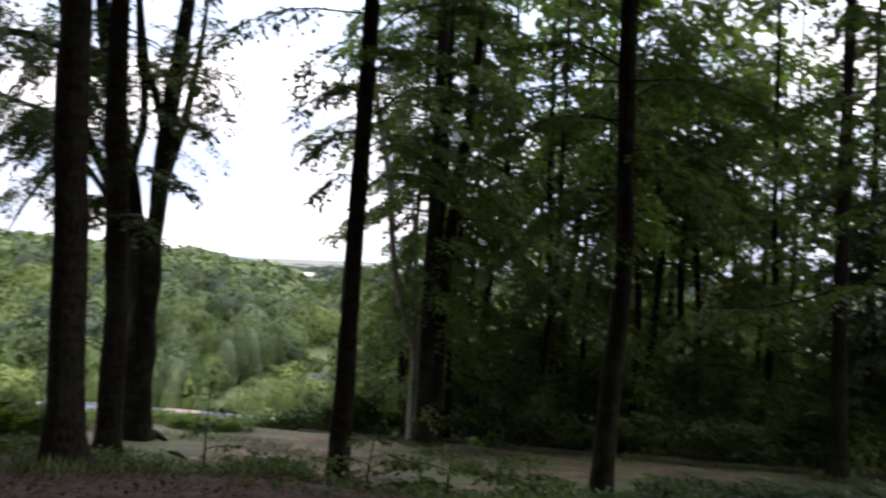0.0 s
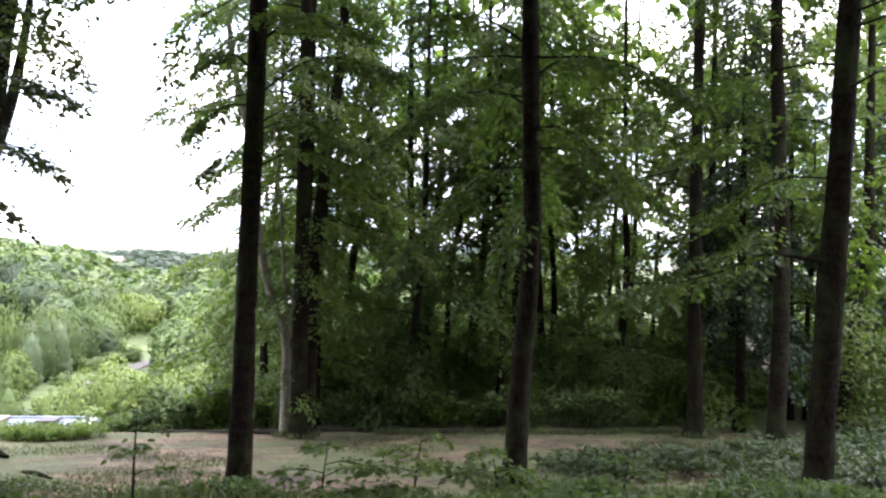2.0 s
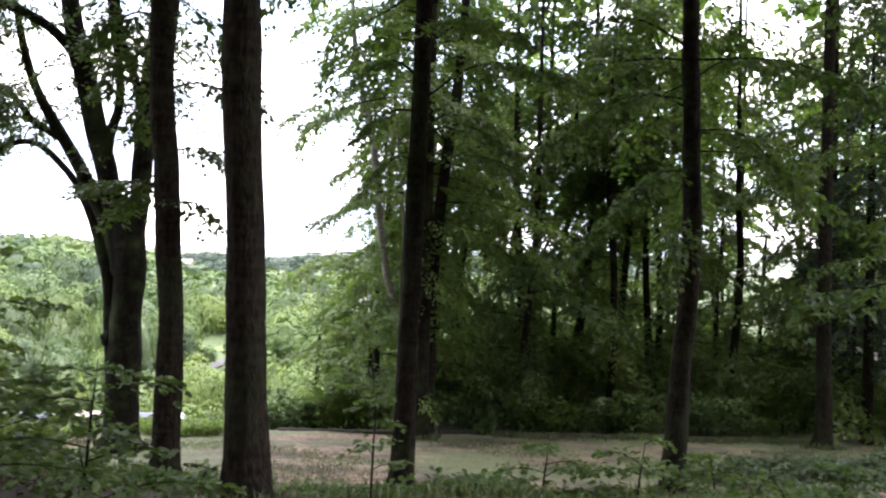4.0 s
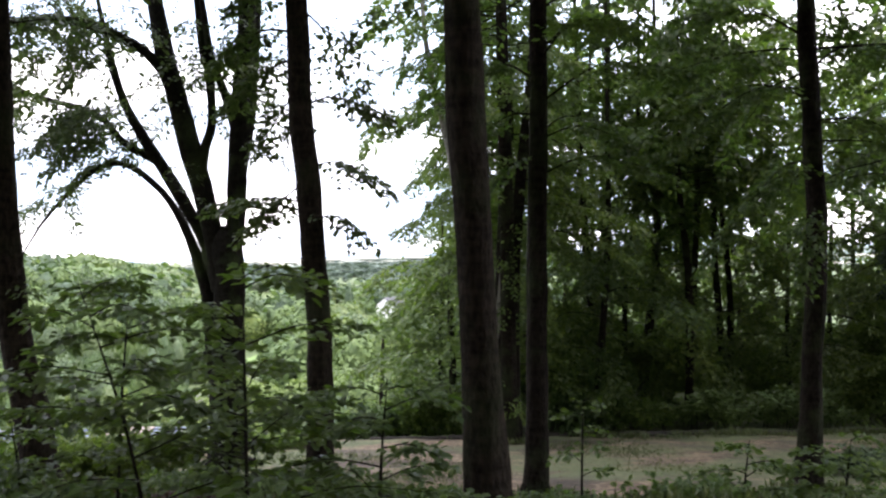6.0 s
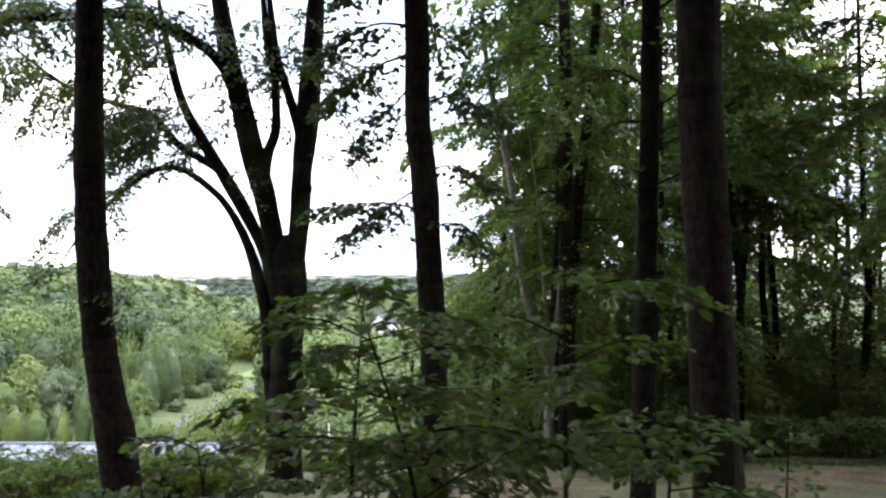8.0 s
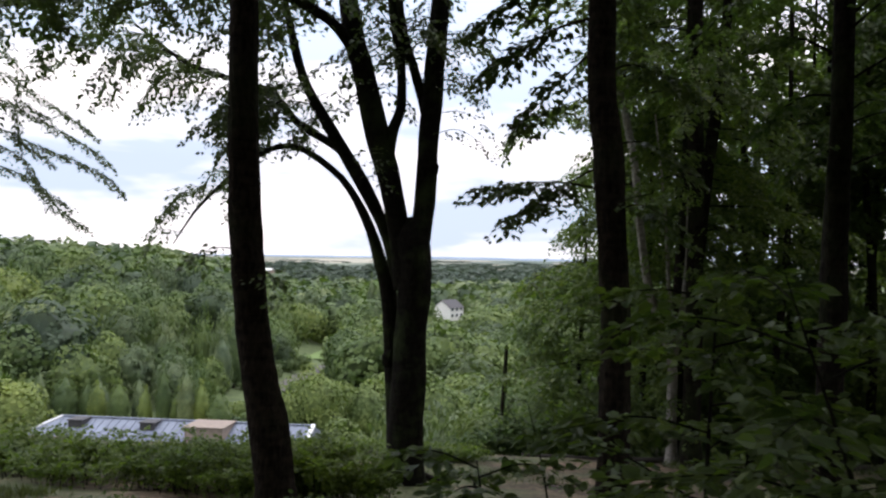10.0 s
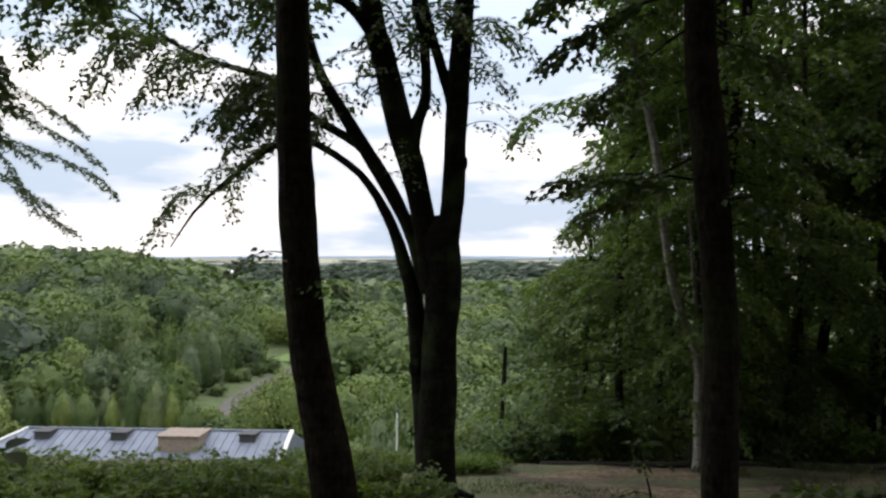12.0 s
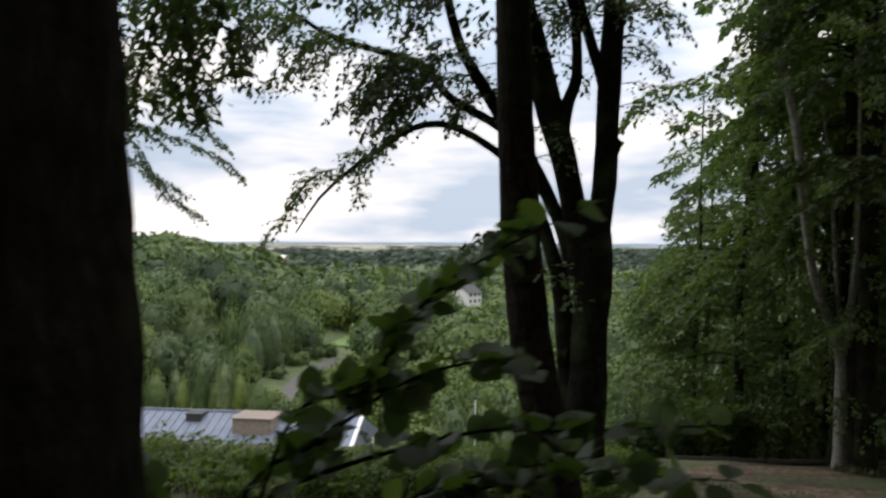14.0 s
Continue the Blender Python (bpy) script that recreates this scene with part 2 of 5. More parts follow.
def part(name, me, parent=None, label=""):
    ob = new(name, me)
    if parent is not None:
        ob.parent = parent
    return tagged(ob, label) if label else ob


def stuff_part(name, me, parent):
    return tagged(part(name, me, parent), kind="stuff")


def thing(name, x, y, z, label, category, group="", kind=""):
    ob = new(name)
    ob.location = (x, y, z)
    ob.empty_display_size = 0.2
    return tagged(ob, label, category, group, kind)


def bm_mesh(name, bm, material):
    me = bpy.data.meshes.new(name)
    bm.to_mesh(me)
    bm.free()
    me.materials.append(material)
    return me


def box_mesh(name, sx, sy, sz, material, at=(0, 0, 0), bevel=0.0):
    bm = bmesh.new()
    bmesh.ops.create_cube(bm, size=1.0, matrix=Matrix.Translation(at) @ Matrix.Diagonal((sx, sy, sz, 1)))
    if bevel:
        bmesh.ops.bevel(bm, geom=bm.edges[:], offset=bevel, segments=2, affect="EDGES")
    return bm_mesh(name, bm, material)


def smooth_line(pts, n):
    """Catmull-Rom through rows of x, y, z, r."""
    p = np.asarray(pts, float)
    p = np.vstack([2 * p[0] - p[1], p, 2 * p[-1] - p[-2]])
    p[:, 3:] = np.abs(p[:, 3:])
    out = []
    k = len(p) - 3
    for s in np.linspace(0, k, n):
        i = min(int(s), k - 1)
        u = s - i
        a, b, c, d = p[i], p[i + 1], p[i + 2], p[i + 3]
        out.append(0.5 * (2 * b + (c - a) * u + (2 * a - 5 * b + 4 * c - d) * u * u + (3 * b - a - 3 * c + d) * u**3))
    return np.array(out)


def tube(line, sides=10, rough=0.06, flare=0.0, seed=0):
    """Verts and quads of an uneven tapered limb along rows of x, y, z, r; flare: root swell at its foot."""
    line = np.asarray(line, float)
    tang = np.gradient(line[:, :3], axis=0)
    tang /= np.linalg.norm(tang, axis=1)[:, None] + 1e-9
    ref = np.array([0.0, 1.0, 0.0]) if abs(tang[0][1]) < 0.8 else np.array([1.0, 0, 0])
    u = np.cross(tang, ref)
    u /= np.linalg.norm(u, axis=1)[:, None] + 1e-9
    v = np.cross(tang, u)
    ang = np.linspace(0, 2 * np.pi, sides, endpoint=False)
    z0 = line[0, 2]
    verts = []
    for k, row in enumerate(line):
        r = np.full(sides, max(row[3], 0.002))
        if rough:
            r = r * [1 + rough * 2 * noise.noise(Vector((math.cos(a) * 1.3 + seed, math.sin(a) * 1.3, row[2] * 0.9 + row[0]))) + rough * 0.9 * noise.noise(Vector((math.cos(a) * 2.0, math.sin(a) * 2.0 + seed, row[2] * 3.1))) for a in ang]
        if flare:
            up = max(0.0, row[2] - z0)
            r = r * (1 + flare * math.exp(-up / 0.28) * (1 + 0.8 * np.cos(ang * 5 + seed)))
        verts.append(row[:3] + r[:, None] * (np.cos(ang)[:, None] * u[k] + np.sin(ang)[:, None] * v[k]))
    verts = np.vstack(verts)
    m = len(line)
    i, j = np.meshgrid(np.arange(m - 1), np.arange(sides), indexing="ij")
    a = (i * sides + j).ravel()
    b = (i * sides + (j + 1) % sides).ravel()
    faces = np.stack([a, b, b + sides, a + sides], 1)
    return verts, faces


def joined(pieces):
    vs, fs, n = [], [], 0
    for v, f in pieces:
        vs.append(v)
        fs.append(np.asarray(f) + n)
        n += len(v)
    return np.vstack(vs), np.vstack(fs)


def limb_part(name, pts, parent, material, sides=10, n=24, rough=0.06, flare=0.0, label=""):
    off = np.array([*parent.location, 0.0])
    v, f = tube(smooth_line(np.asarray(pts, float) - off, n), sides, rough, flare, seed=len(bpy.data.objects) % 17)
    return part(name, mesh_of(name, v, f, material, True), parent, label)


# leaves: each one a small folded blade of four corners
def blades(rng, pos, along, size, width=0.55, droop=0.0, flat=0.5):
    """Blades at pos, pointing along, lying more or less flat; size is their length."""
    n = len(pos)
    along = along + rng.normal(0, 0.25, (n, 3))
    along[:, 2] -= droop
    along /= np.linalg.norm(along, axis=1)[:, None] + 1e-9
    up = rng.normal(0, 1.0 - flat, (n, 3)) + np.array([0, 0, flat * 1.6])
    side = np.cross(along, up)
    side /= np.linalg.norm(side, axis=1)[:, None] + 1e-9
    nor = np.cross(side, along)
    s = np.asarray(size).reshape(-1, 1) * np.ones((n, 1))
    mid = pos + along * s * 0.45
    a, c = pos, pos + along * s - nor * s * 0.12
    b = mid + side * s * width * 0.5 + nor * s * 0.06
    d = mid - side * s * width * 0.5 + nor * s * 0.06
    v = np.stack([a, b, c, d], 1).reshape(-1, 3)
    f = np.arange(4 * n).reshape(-1, 4)
    return v, f


def ovate(rng, pos, along, size, width=0.6, droop=0.0, flat=0.5):
    """Rounder blades of six corners, folded on the midrib, for leaves seen from close by."""
    n = len(pos)
    along = along + rng.normal(0, 0.25, (n, 3))
    along[:, 2] -= droop
    along /= np.linalg.norm(along, axis=1)[:, None] + 1e-9
    up = rng.normal(0, 1.0 - flat, (n, 3)) + np.array([0, 0, flat * 1.6])
    side = np.cross(along, up)
    side /= np.linalg.norm(side, axis=1)[:, None] + 1e-9
    nor = np.cross(side, along)
    s = np.asarray(size).reshape(-1, 1) * np.ones((n, 1))
    p = lambda t, w, h: pos + along * s * t + side * s * width * w + nor * s * h  # noqa: E731
    v = np.stack([p(0, 0, 0), p(0.28, 0.46, 0.07), p(0.7, 0.4, 0.05), p(1, 0, -0.1), p(0.7, -0.4, 0.05), p(0.28, -0.46, 0.07)], 1).reshape(-1, 3)
    k = 6 * np.arange(n)[:, None]
    return v, np.vstack([k + [0, 1, 2, 3], k + [0, 3, 4, 5]])


def spray_points(rng, start, along, length, count, spread=0.35):
    """Places and directions of leaves on flat twigs: start (n,3), along (n,3) unit."""
    n = len(start)
    t = rng.uniform(0.05, 1.0, (n, count))
    side = np.cross(along, np.array([0, 0, 1.0]))
    side /= np.linalg.norm(side, axis=1)[:, None] + 1e-9
    sgn = rng.uniform(-1, 1, (n, count))
    L = np.asarray(length).reshape(-1, 1) * np.ones((n, 1))
    pos = start[:, None] + along[:, None] * (t * L)[..., None] + side[:, None] * (sgn * spread * L * (1 - 0.5 * t))[..., None]
    pos[..., 2] -= (t**2 * L * 0.22) - rng.normal(0, 0.025, (n, count)) * L
    way = along[:, None] * 0.7 + side[:, None] * np.sign(sgn)[..., None] * 0.8
    return pos.reshape(-1, 3), way.reshape(-1, 3)


def branch_foliage(rng, line, length, per_m, leaves, size, spread=0.45, start=0.25, lift=0.0, hang=0.25):
    """Leaves on twigs that leave a branch, given as rows of x, y, z, r, by turns to either side and shorten towards its tip."""
    line = np.asarray(line)[:, :3]
    seg = np.linalg.norm(np.diff(line, axis=0), axis=1)
    total = seg.sum()
    n = max(3, int(total * per_m))
    u = np.clip((np.arange(n) + rng.uniform(0.0, 1.0, n)) / n, 0, 1)
    s = (start + (1 - start) * u) * total
    cum = np.r_[0, np.cumsum(seg)]
    p = np.stack([np.interp(s, cum, line[:, k]) for k in range(3)], 1)
    tg = np.stack([np.interp(s, cum, np.gradient(line[:, k])) for k in range(3)], 1)
    tg /= np.linalg.norm(tg, axis=1)[:, None] + 1e-9
    sign = np.where(np.arange(n) % 2 == 0, 1.0, -1.0) * rng.choice([-1, 1])
    side = np.cross(tg, np.array([0, 0, 1.0])) * sign[:, None]
    along = tg * rng.uniform(0.45, 0.95, n)[:, None] + side * (rng.uniform(0.5, 1.0, n) * (1.1 - 0.7 * u))[:, None]
    along[:, 2] += rng.normal(lift, 0.13, n) - hang
    along /= np.linalg.norm(along, axis=1)[:, None]
    pos, way = spray_points(rng, p, along, length * rng.uniform(0.65, 1.25, n) * (1.2 - 0.45 * u), leaves, spread)
    v, f = (ovate if size < 0.1 else blades)(rng, pos, way, rng.uniform(0.75, 1.25, len(pos)) * size, 0.7, 0.16, 0.62)
    return v, f


# ---- terrain ----
# The unseen rise behind the path is steepened to block sky light.
GY = (-80, -20, -6, 0, 3.5, 7.8, 10.5, 13, 15.3, 20, 25.6, 27, 34, 45, 62, 100, 180, 400, 700, 1500, 2600, 3400, 6000)
GZ = (22, 6.0, 1.3, 0.05, 0.0, -0.78, -1.8, -2.5, -2.98, -3.68, -4.35, -4.9, -9.0, -13.5, -18.5, -22.5, -25, -26, -24, -16, -7, 1.0, 1.0)


def ground_z(x, y):
    z = float(np.interp(y, GY, GZ))
    if 22 < y < 110 and x > -6:
        k = min(1.0, (x + 6) / 7.0)
        high = float(np.interp(y, (22, 26, 40, 60, 110), (-3.9, -4.45, -5.6, -11.5, -22.8)))
        z = z * (1 - k) + max(z, high) * k
    if y > 60 and x < 0:
        az = math.degrees(math.atan2(-x, y))
        far = math.hypot(x, y)
        z += float(np.interp(az, (17, 19.5, 22, 25, 28, 36, 45), (0, 0.25, 0.6, 0.78, 0.88, 1.0, 1.15))) * float(np.interp(far, (120, 250, 420, 800, 1500), (0, 15, 22, 20, 0)))
    if 5 < y < 19 and x < -2:
        z += 0.32 * min(1.0, (-2 - x) / 2.0) * math.sin(math.pi * (y - 5) / 14)
    if y > 1200:
        z += 7.0 * noise.noise(Vector((x * 0.0016, y * 0.0022, 9)))
    fade = min(1.0, max(0.0, (60 - y) / 30.0))
    z += fade * 0.10 * noise.noise(Vector((x * 0.45, y * 0.45, 0))) + fade * 0.035 * noise.noise(Vector((x * 1.7, y * 1.7, 3)))
    return z


xs = np.r_[-5000, -2500, -1200, -700, np.arange(-450, -60, 30), np.arange(-60, -22, 3), np.arange(-22, 30, 0.55), np.arange(30, 70, 4), np.arange(70, 400, 40), 700, 1200, 2500, 5000]
ys = np.r_[-80, -40, -20, np.arange(-10, 30, 0.5), np.arange(30, 70, 2), np.arange(70, 300, 12), np.arange(300, 900, 50), np.arange(900, 2600, 150), 2800, 3200, 3600, 4200, 5000, 6000]
gv = np.array([(x, y, ground_z(x, y)) for y in ys for x in xs])
ii, jj = np.meshgrid(np.arange(len(ys) - 1), np.arange(len(xs) - 1), indexing="ij")
ga = (ii * len(xs) + jj).ravel()
gf = np.stack([ga, ga + 1, ga + 1 + len(xs), ga + len(xs)], 1)
tagged(part("ground", mesh_of("ground", gv, gf, GROUND, True)), "sloping woodland ground with bare trodden earth and leaf litter", "ground", kind="structure")


# ---- the trees round the clearing ----
def crown_branches(rng, axis, low, high, count, reach, size, leaves, per_m, spray, face=None, up=0.35, spread=0.45):
    """Side branches and leaves on a stem given as rows of x, y, z, r. Returns wood pieces and leaf pieces."""
    wood, leaf = [], []
    for k in range(count):
        h = low + (high - low) * (k + rng.uniform(0.1, 0.9)) / count
        base = np.array([np.interp(h, axis[:, 2], axis[:, k]) for k in range(4)])
        az = rng.uniform(0, 2 * np.pi) if face is None else rng.normal(face, 0.9)
        L = reach * rng.uniform(0.55, 1.1) * (1.0 - 0.35 * (h - low) / max(0.1, high - low))
        d = np.array([math.cos(az), math.sin(az), 0])
        rise = rng.uniform(0.0, up)
        pts = []
        for s in np.linspace(0, 1, 6):
            w = rng.normal(0, 0.05 * L, 3) * s
            p = base[:3] + d * L * s + np.array([0, 0, L * (rise * s - 0.42 * s * s)]) + w
            pts.append((*p, max(0.005, min(base[3] * 0.3, 0.0085 * L) * (1 - 0.85 * s))))
        line = smooth_line(pts, 7)
        wood.append(tube(line, 4, 0.0))
        leaf.append(branch_foliage(rng, line, spray, per_m, leaves, size, spread))
    return wood, leaf


def bough(rng, pts, off, spray, per_m, leaves, size, start=0.25, spread=0.45, hang=0.25):
    line = smooth_line(np.asarray(pts, float) - off, 12)
    return tube(line, 5, 0.0), branch_foliage(rng, line, spray, per_m, leaves, size, spread, start, 0.0, hang)


def beech(name, label, pts, seed, crown=None, material=None, leaf_material=None, category="tree", group="", sides=14, flare=0.45, n=34, boughs=()):
    """A tree with a stem along rows of x, y, z, r, and side branches."""
    rng = np.random.RandomState(seed)
    x, y, z = pts[0][:3]
    root = thing(name, x, y, ground_z(x, y), label, category, group)
    off = np.array([*root.location, 0.0])
    p = np.asarray(pts, float)
    p[0, 2] = root.location[2] - 0.12
    line = smooth_line(p - off, n)
    v, f = tube(line, sides, 0.1, flare, seed)
    part("trunk", mesh_of("trunk", v, f, material or BARK, True), root)
    if crown:
        wood, leaf = [], []
        for c in crown:
            a, b = crown_branches(rng, line, c["low"] - off[2], c["high"] - off[2], c["count"], c["reach"], c["size"], c["leaves"], c["per_m"], c["spray"], c.get("face"), c.get("up", 0.35), c.get("spread", 0.45))
            wood += a
            leaf += b
        for b_pts in boughs:
            a, b = bough(rng, b_pts, off, 0.55, 14.0 if seed == 19 else 17.0 if seed in (12, 13, 14) else 13.0, 11, {18: 0.085, 19: 0.11}.get(seed, 0.125))
            wood.append(a)
            leaf.append(b)
        stuff_part("branchwork", mesh_of("branchwork", *joined(wood), material or BARK, True), root)
        part("crown", mesh_of("crown", *joined(leaf), leaf_material or LEAF), root)
    return root


# TOP: crown tops out of view, large-leaved and dense to block overhead light.
TOP = dict(low=12.5, high=18, count=32, reach=6.5, size=0.75, leaves=7, per_m=2.2, spray=1.8)
LOWER = dict(low=5.4, high=9.5, count=14, reach=3.2, size=0.13, leaves=12, per_m=5.5, spray=0.8)
TREES_CLEARING = (
    # slim trunk on the bank, close by
    ("slender beech with smooth dark trunk on the bank", 0.19, ((-0.86, 7.7, -0.7), (-0.88, 7.7, -0.3), (-0.94, 7.7, 1.63), (-1.02, 7.7, 4.0), (-1.1, 7.8, 9), (-1.2, 7.9, 18)), 11),
    ("slender beech with straight dark trunk beside the clearing", 0.215, ((-3.5, 12.64, -2.1), (-3.47, 12.64, 0.2), (-3.52, 12.64, 1.65), (-3.6, 12.64, 3.0), (-3.72, 12.64, 5.5), (-3.9, 12.7, 18)), 12),
    ("slender dark beech standing in the trodden earth", 0.205, ((0.16, 15.05, -2.8), (0.25, 15.05, 0.0), (0.29, 15.05, 1.65), (0.42, 15.05, 6.3), (0.6, 15.1, 18)), 13),
    ("slender beech with slightly bent trunk in the trodden earth", 0.205, ((5.5, 15.5, -2.95), (5.6, 15.5, -1.0), (5.78, 15.5, 1.75), (5.75, 15.5, 4.0), (5.68, 15.5, 6.75), (5.6, 15.5, 18)), 14),
    ("thin straight beech at the far edge of the clearing", 0.22, ((12.85, 24.5, -4.1), (12.75, 24.5, 2.1), (12.8, 24.5, 10), (12.9, 24.6, 19)), 15),
    ("thin beech at the far edge of the clearing", 0.24, ((14.4, 22.3, -3.9), (14.5, 22.3, 1.7), (14.3, 22.4, 8), (14.2, 22.4, 18)), 16),
    ("stout dark beech among low bushes", 0.22, ((10.3, 13.0, -2.5), (10.55, 13.0, 1.7), (10.8, 13.0, 7), (10.9, 13.0, 18)), 17),
    ("leaning beech with swollen foot above the brambles", 0.25, ((-8.15, 12.78, -1.7), (-8.3, 12.78, -0.9), (-8.44, 12.78, -0.23), (-8.6, 12.78, 0.63), (-8.71, 12.78, 1.67), (-8.77, 12.78, 2.8), (-8.82, 12.78, 5.0), (-8.9, 12.8, 18)), 18),
)
BOUGHS = {
    12: (((-3.58, 12.64, 2.6, 0.02), (-4.3, 13.0, 2.75, 0.014), (-5.3, 13.6, 2.75, 0.004)), ((-3.6, 12.64, 3.0, 0.02), (-4.2, 13.2, 2.7, 0.012), (-4.9, 13.8, 2.3, 0.004)),
         ((-3.7, 12.65, 5.0, 0.03), (-4.4, 13.4, 5.0, 0.02), (-5.4, 14.2, 4.6, 0.005)), ((-3.7, 12.65, 5.4, 0.03), (-4.5, 13.2, 5.6, 0.02), (-5.5, 14.0, 5.3, 0.005)),
         ((-3.7, 12.65, 4.6, 0.025), (-4.1, 13.4, 4.4, 0.015), (-4.8, 14.2, 3.8, 0.004)), ((-3.6, 12.64, 3.2, 0.02), (-3.1, 12.9, 3.3, 0.012), (-2.5, 13.1, 3.0, 0.004)),
         ((-3.56, 12.64, 2.3, 0.015), (-3.2, 12.5, 2.4, 0.01), (-2.8, 12.4, 2.2, 0.003)), ((-3.65, 12.64, 4.2, 0.02), (-3.2, 13.0, 4.4, 0.015), (-2.4, 13.4, 4.2, 0.004)), ((-3.7, 12.65, 6.0, 0.03), (-4.2, 12.9, 6.3, 0.02), (-4.9, 13.2, 6.1, 0.005))),
    13: (((0.35, 15.05, 3.2, 0.022), (1.3, 14.6, 3.5, 0.014), (2.6, 14.2, 3.1, 0.004)), ((0.4, 15.05, 4.6, 0.025), (1.6, 14.5, 5.2, 0.016), (3.2, 14.2, 4.9, 0.004)), ((0.45, 15.05, 6.4, 0.03), (1.6, 14.9, 7.0, 0.02), (3.3, 14.9, 6.8, 0.005)), ((0.4, 15.05, 5.4, 0.028), (0.9, 14.0, 5.8, 0.018), (1.6, 12.9, 5.5, 0.004)), ((0.3, 15.05, 4.4, 0.025), (-0.2, 15.2, 4.4, 0.016), (-0.8, 15.3, 4.0, 0.004)), ((0.3, 15.05, 3.4, 0.02), (0.0, 15.0, 3.5, 0.013), (-0.45, 15.0, 3.2, 0.004)), ((0.35, 15.05, 3.9, 0.02), (1.2, 14.8, 4.1, 0.014), (2.2, 14.6, 3.6, 0.004)), ((0.35, 15.05, 4.0, 0.025), (1.0, 15.4, 4.4, 0.015), (2.0, 15.8, 4.2, 0.004)), ((0.4, 15.05, 5.0, 0.03), (-0.2, 15.6, 5.5, 0.02), (-0.9, 16.2, 5.4, 0.005)), ((0.4, 15.05, 5.6, 0.03), (1.2, 15.4, 6.2, 0.02), (2.4, 15.9, 6.1, 0.005))),
    14: (((5.77, 15.5, 3.4, 0.022), (4.8, 14.6, 3.2, 0.015), (3.9, 14.1, 2.4, 0.009), (3.2, 14.0, 1.7, 0.003)), ((5.76, 15.5, 4.8, 0.028), (4.2, 14.5, 4.6, 0.016), (2.6, 14.0, 3.5, 0.004)), ((5.76, 15.5, 4.2, 0.025), (6.3, 14.2, 3.9, 0.015), (7.2, 13.7, 2.7, 0.004)),
         ((5.7, 15.5, 5.6, 0.03), (7.0, 14.0, 5.2, 0.018), (8.4, 13.2, 4.3, 0.004)), ((5.78, 15.5, 2.5, 0.018), (5.3, 14.6, 2.2, 0.01), (4.9, 14.1, 1.2, 0.003)), ((5.76, 15.5, 3.8, 0.022), (6.9, 15.0, 3.6, 0.014), (8.2, 14.6, 2.6, 0.004)), ((5.75, 15.5, 4.6, 0.03), (5.0, 15.9, 5.0, 0.02), (3.9, 16.2, 4.9, 0.005)), ((5.75, 15.5, 5.2, 0.03), (6.6, 15.9, 5.7, 0.02), (7.8, 16.2, 5.5, 0.005)), ((5.72, 15.5, 5.8, 0.03), (4.7, 15.6, 6.4, 0.02), (3.4, 15.7, 6.4, 0.005))),
    18: (((-8.72, 12.78, 1.7, 0.012), (-9.05, 12.6, 1.75, 0.008), (-9.35, 12.5, 1.65, 0.003)), ((-8.7, 12.78, 1.3, 0.012), (-8.4, 12.7, 1.4, 0.008), (-8.2, 12.6, 1.3, 0.003))),
    19: (((-10.1, 5.3, 5.2, 0.06), (-11.2, 8.4, 5.4, 0.045), (-12.2, 10.8, 4.6, 0.03), (-12.6, 12.4, 3.3, 0.006)), ((-11.2, 8.4, 5.4, 0.035), (-11.6, 9.8, 4.7, 0.02), (-11.7, 11.2, 3.6, 0.005)),
         ((-11.2, 8.4, 5.4, 0.035), (-12.2, 9.8, 5.0, 0.02), (-13.0, 10.8, 4.2, 0.005)), ((-12.2, 10.8, 4.6, 0.025), (-12.9, 11.8, 4.2, 0.015), (-13.6, 12.6, 3.3, 0.004)), ((-11.2, 8.4, 5.4, 0.03), (-10.7, 10.0, 5.1, 0.02), (-10.6, 11.2, 4.5, 0.004)), ((-12.2, 10.8, 4.6, 0.02), (-12.8, 12.0, 4.3, 0.012), (-13.3, 13.2, 3.5, 0.003))),
}
for label, r, pts, seed in TREES_CLEARING:
    z0, z1 = pts[0][2], pts[-1][2]
    rows = [(*p, r * (1.12 - 0.12 * min(1, max(0, (p[2] - z0) / 2.0)) - 0.55 * max(0, (p[2] - z0 - 2) / (z1 - z0)))) for p in pts]
    up = 15.0 if pts[0][1] > 20 else 12.3
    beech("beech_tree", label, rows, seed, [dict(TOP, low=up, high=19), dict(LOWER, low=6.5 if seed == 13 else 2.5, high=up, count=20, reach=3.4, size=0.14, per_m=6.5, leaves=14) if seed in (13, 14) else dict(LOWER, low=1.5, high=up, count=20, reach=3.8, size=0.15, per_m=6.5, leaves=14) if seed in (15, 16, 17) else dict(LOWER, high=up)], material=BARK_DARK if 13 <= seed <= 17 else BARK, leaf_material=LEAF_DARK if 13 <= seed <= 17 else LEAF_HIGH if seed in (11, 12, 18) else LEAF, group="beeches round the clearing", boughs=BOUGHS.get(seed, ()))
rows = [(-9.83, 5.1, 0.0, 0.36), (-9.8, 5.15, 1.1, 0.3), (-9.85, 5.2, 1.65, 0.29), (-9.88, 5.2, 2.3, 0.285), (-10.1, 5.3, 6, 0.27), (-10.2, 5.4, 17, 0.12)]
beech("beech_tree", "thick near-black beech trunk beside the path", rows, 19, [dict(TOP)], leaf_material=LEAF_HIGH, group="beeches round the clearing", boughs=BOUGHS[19])

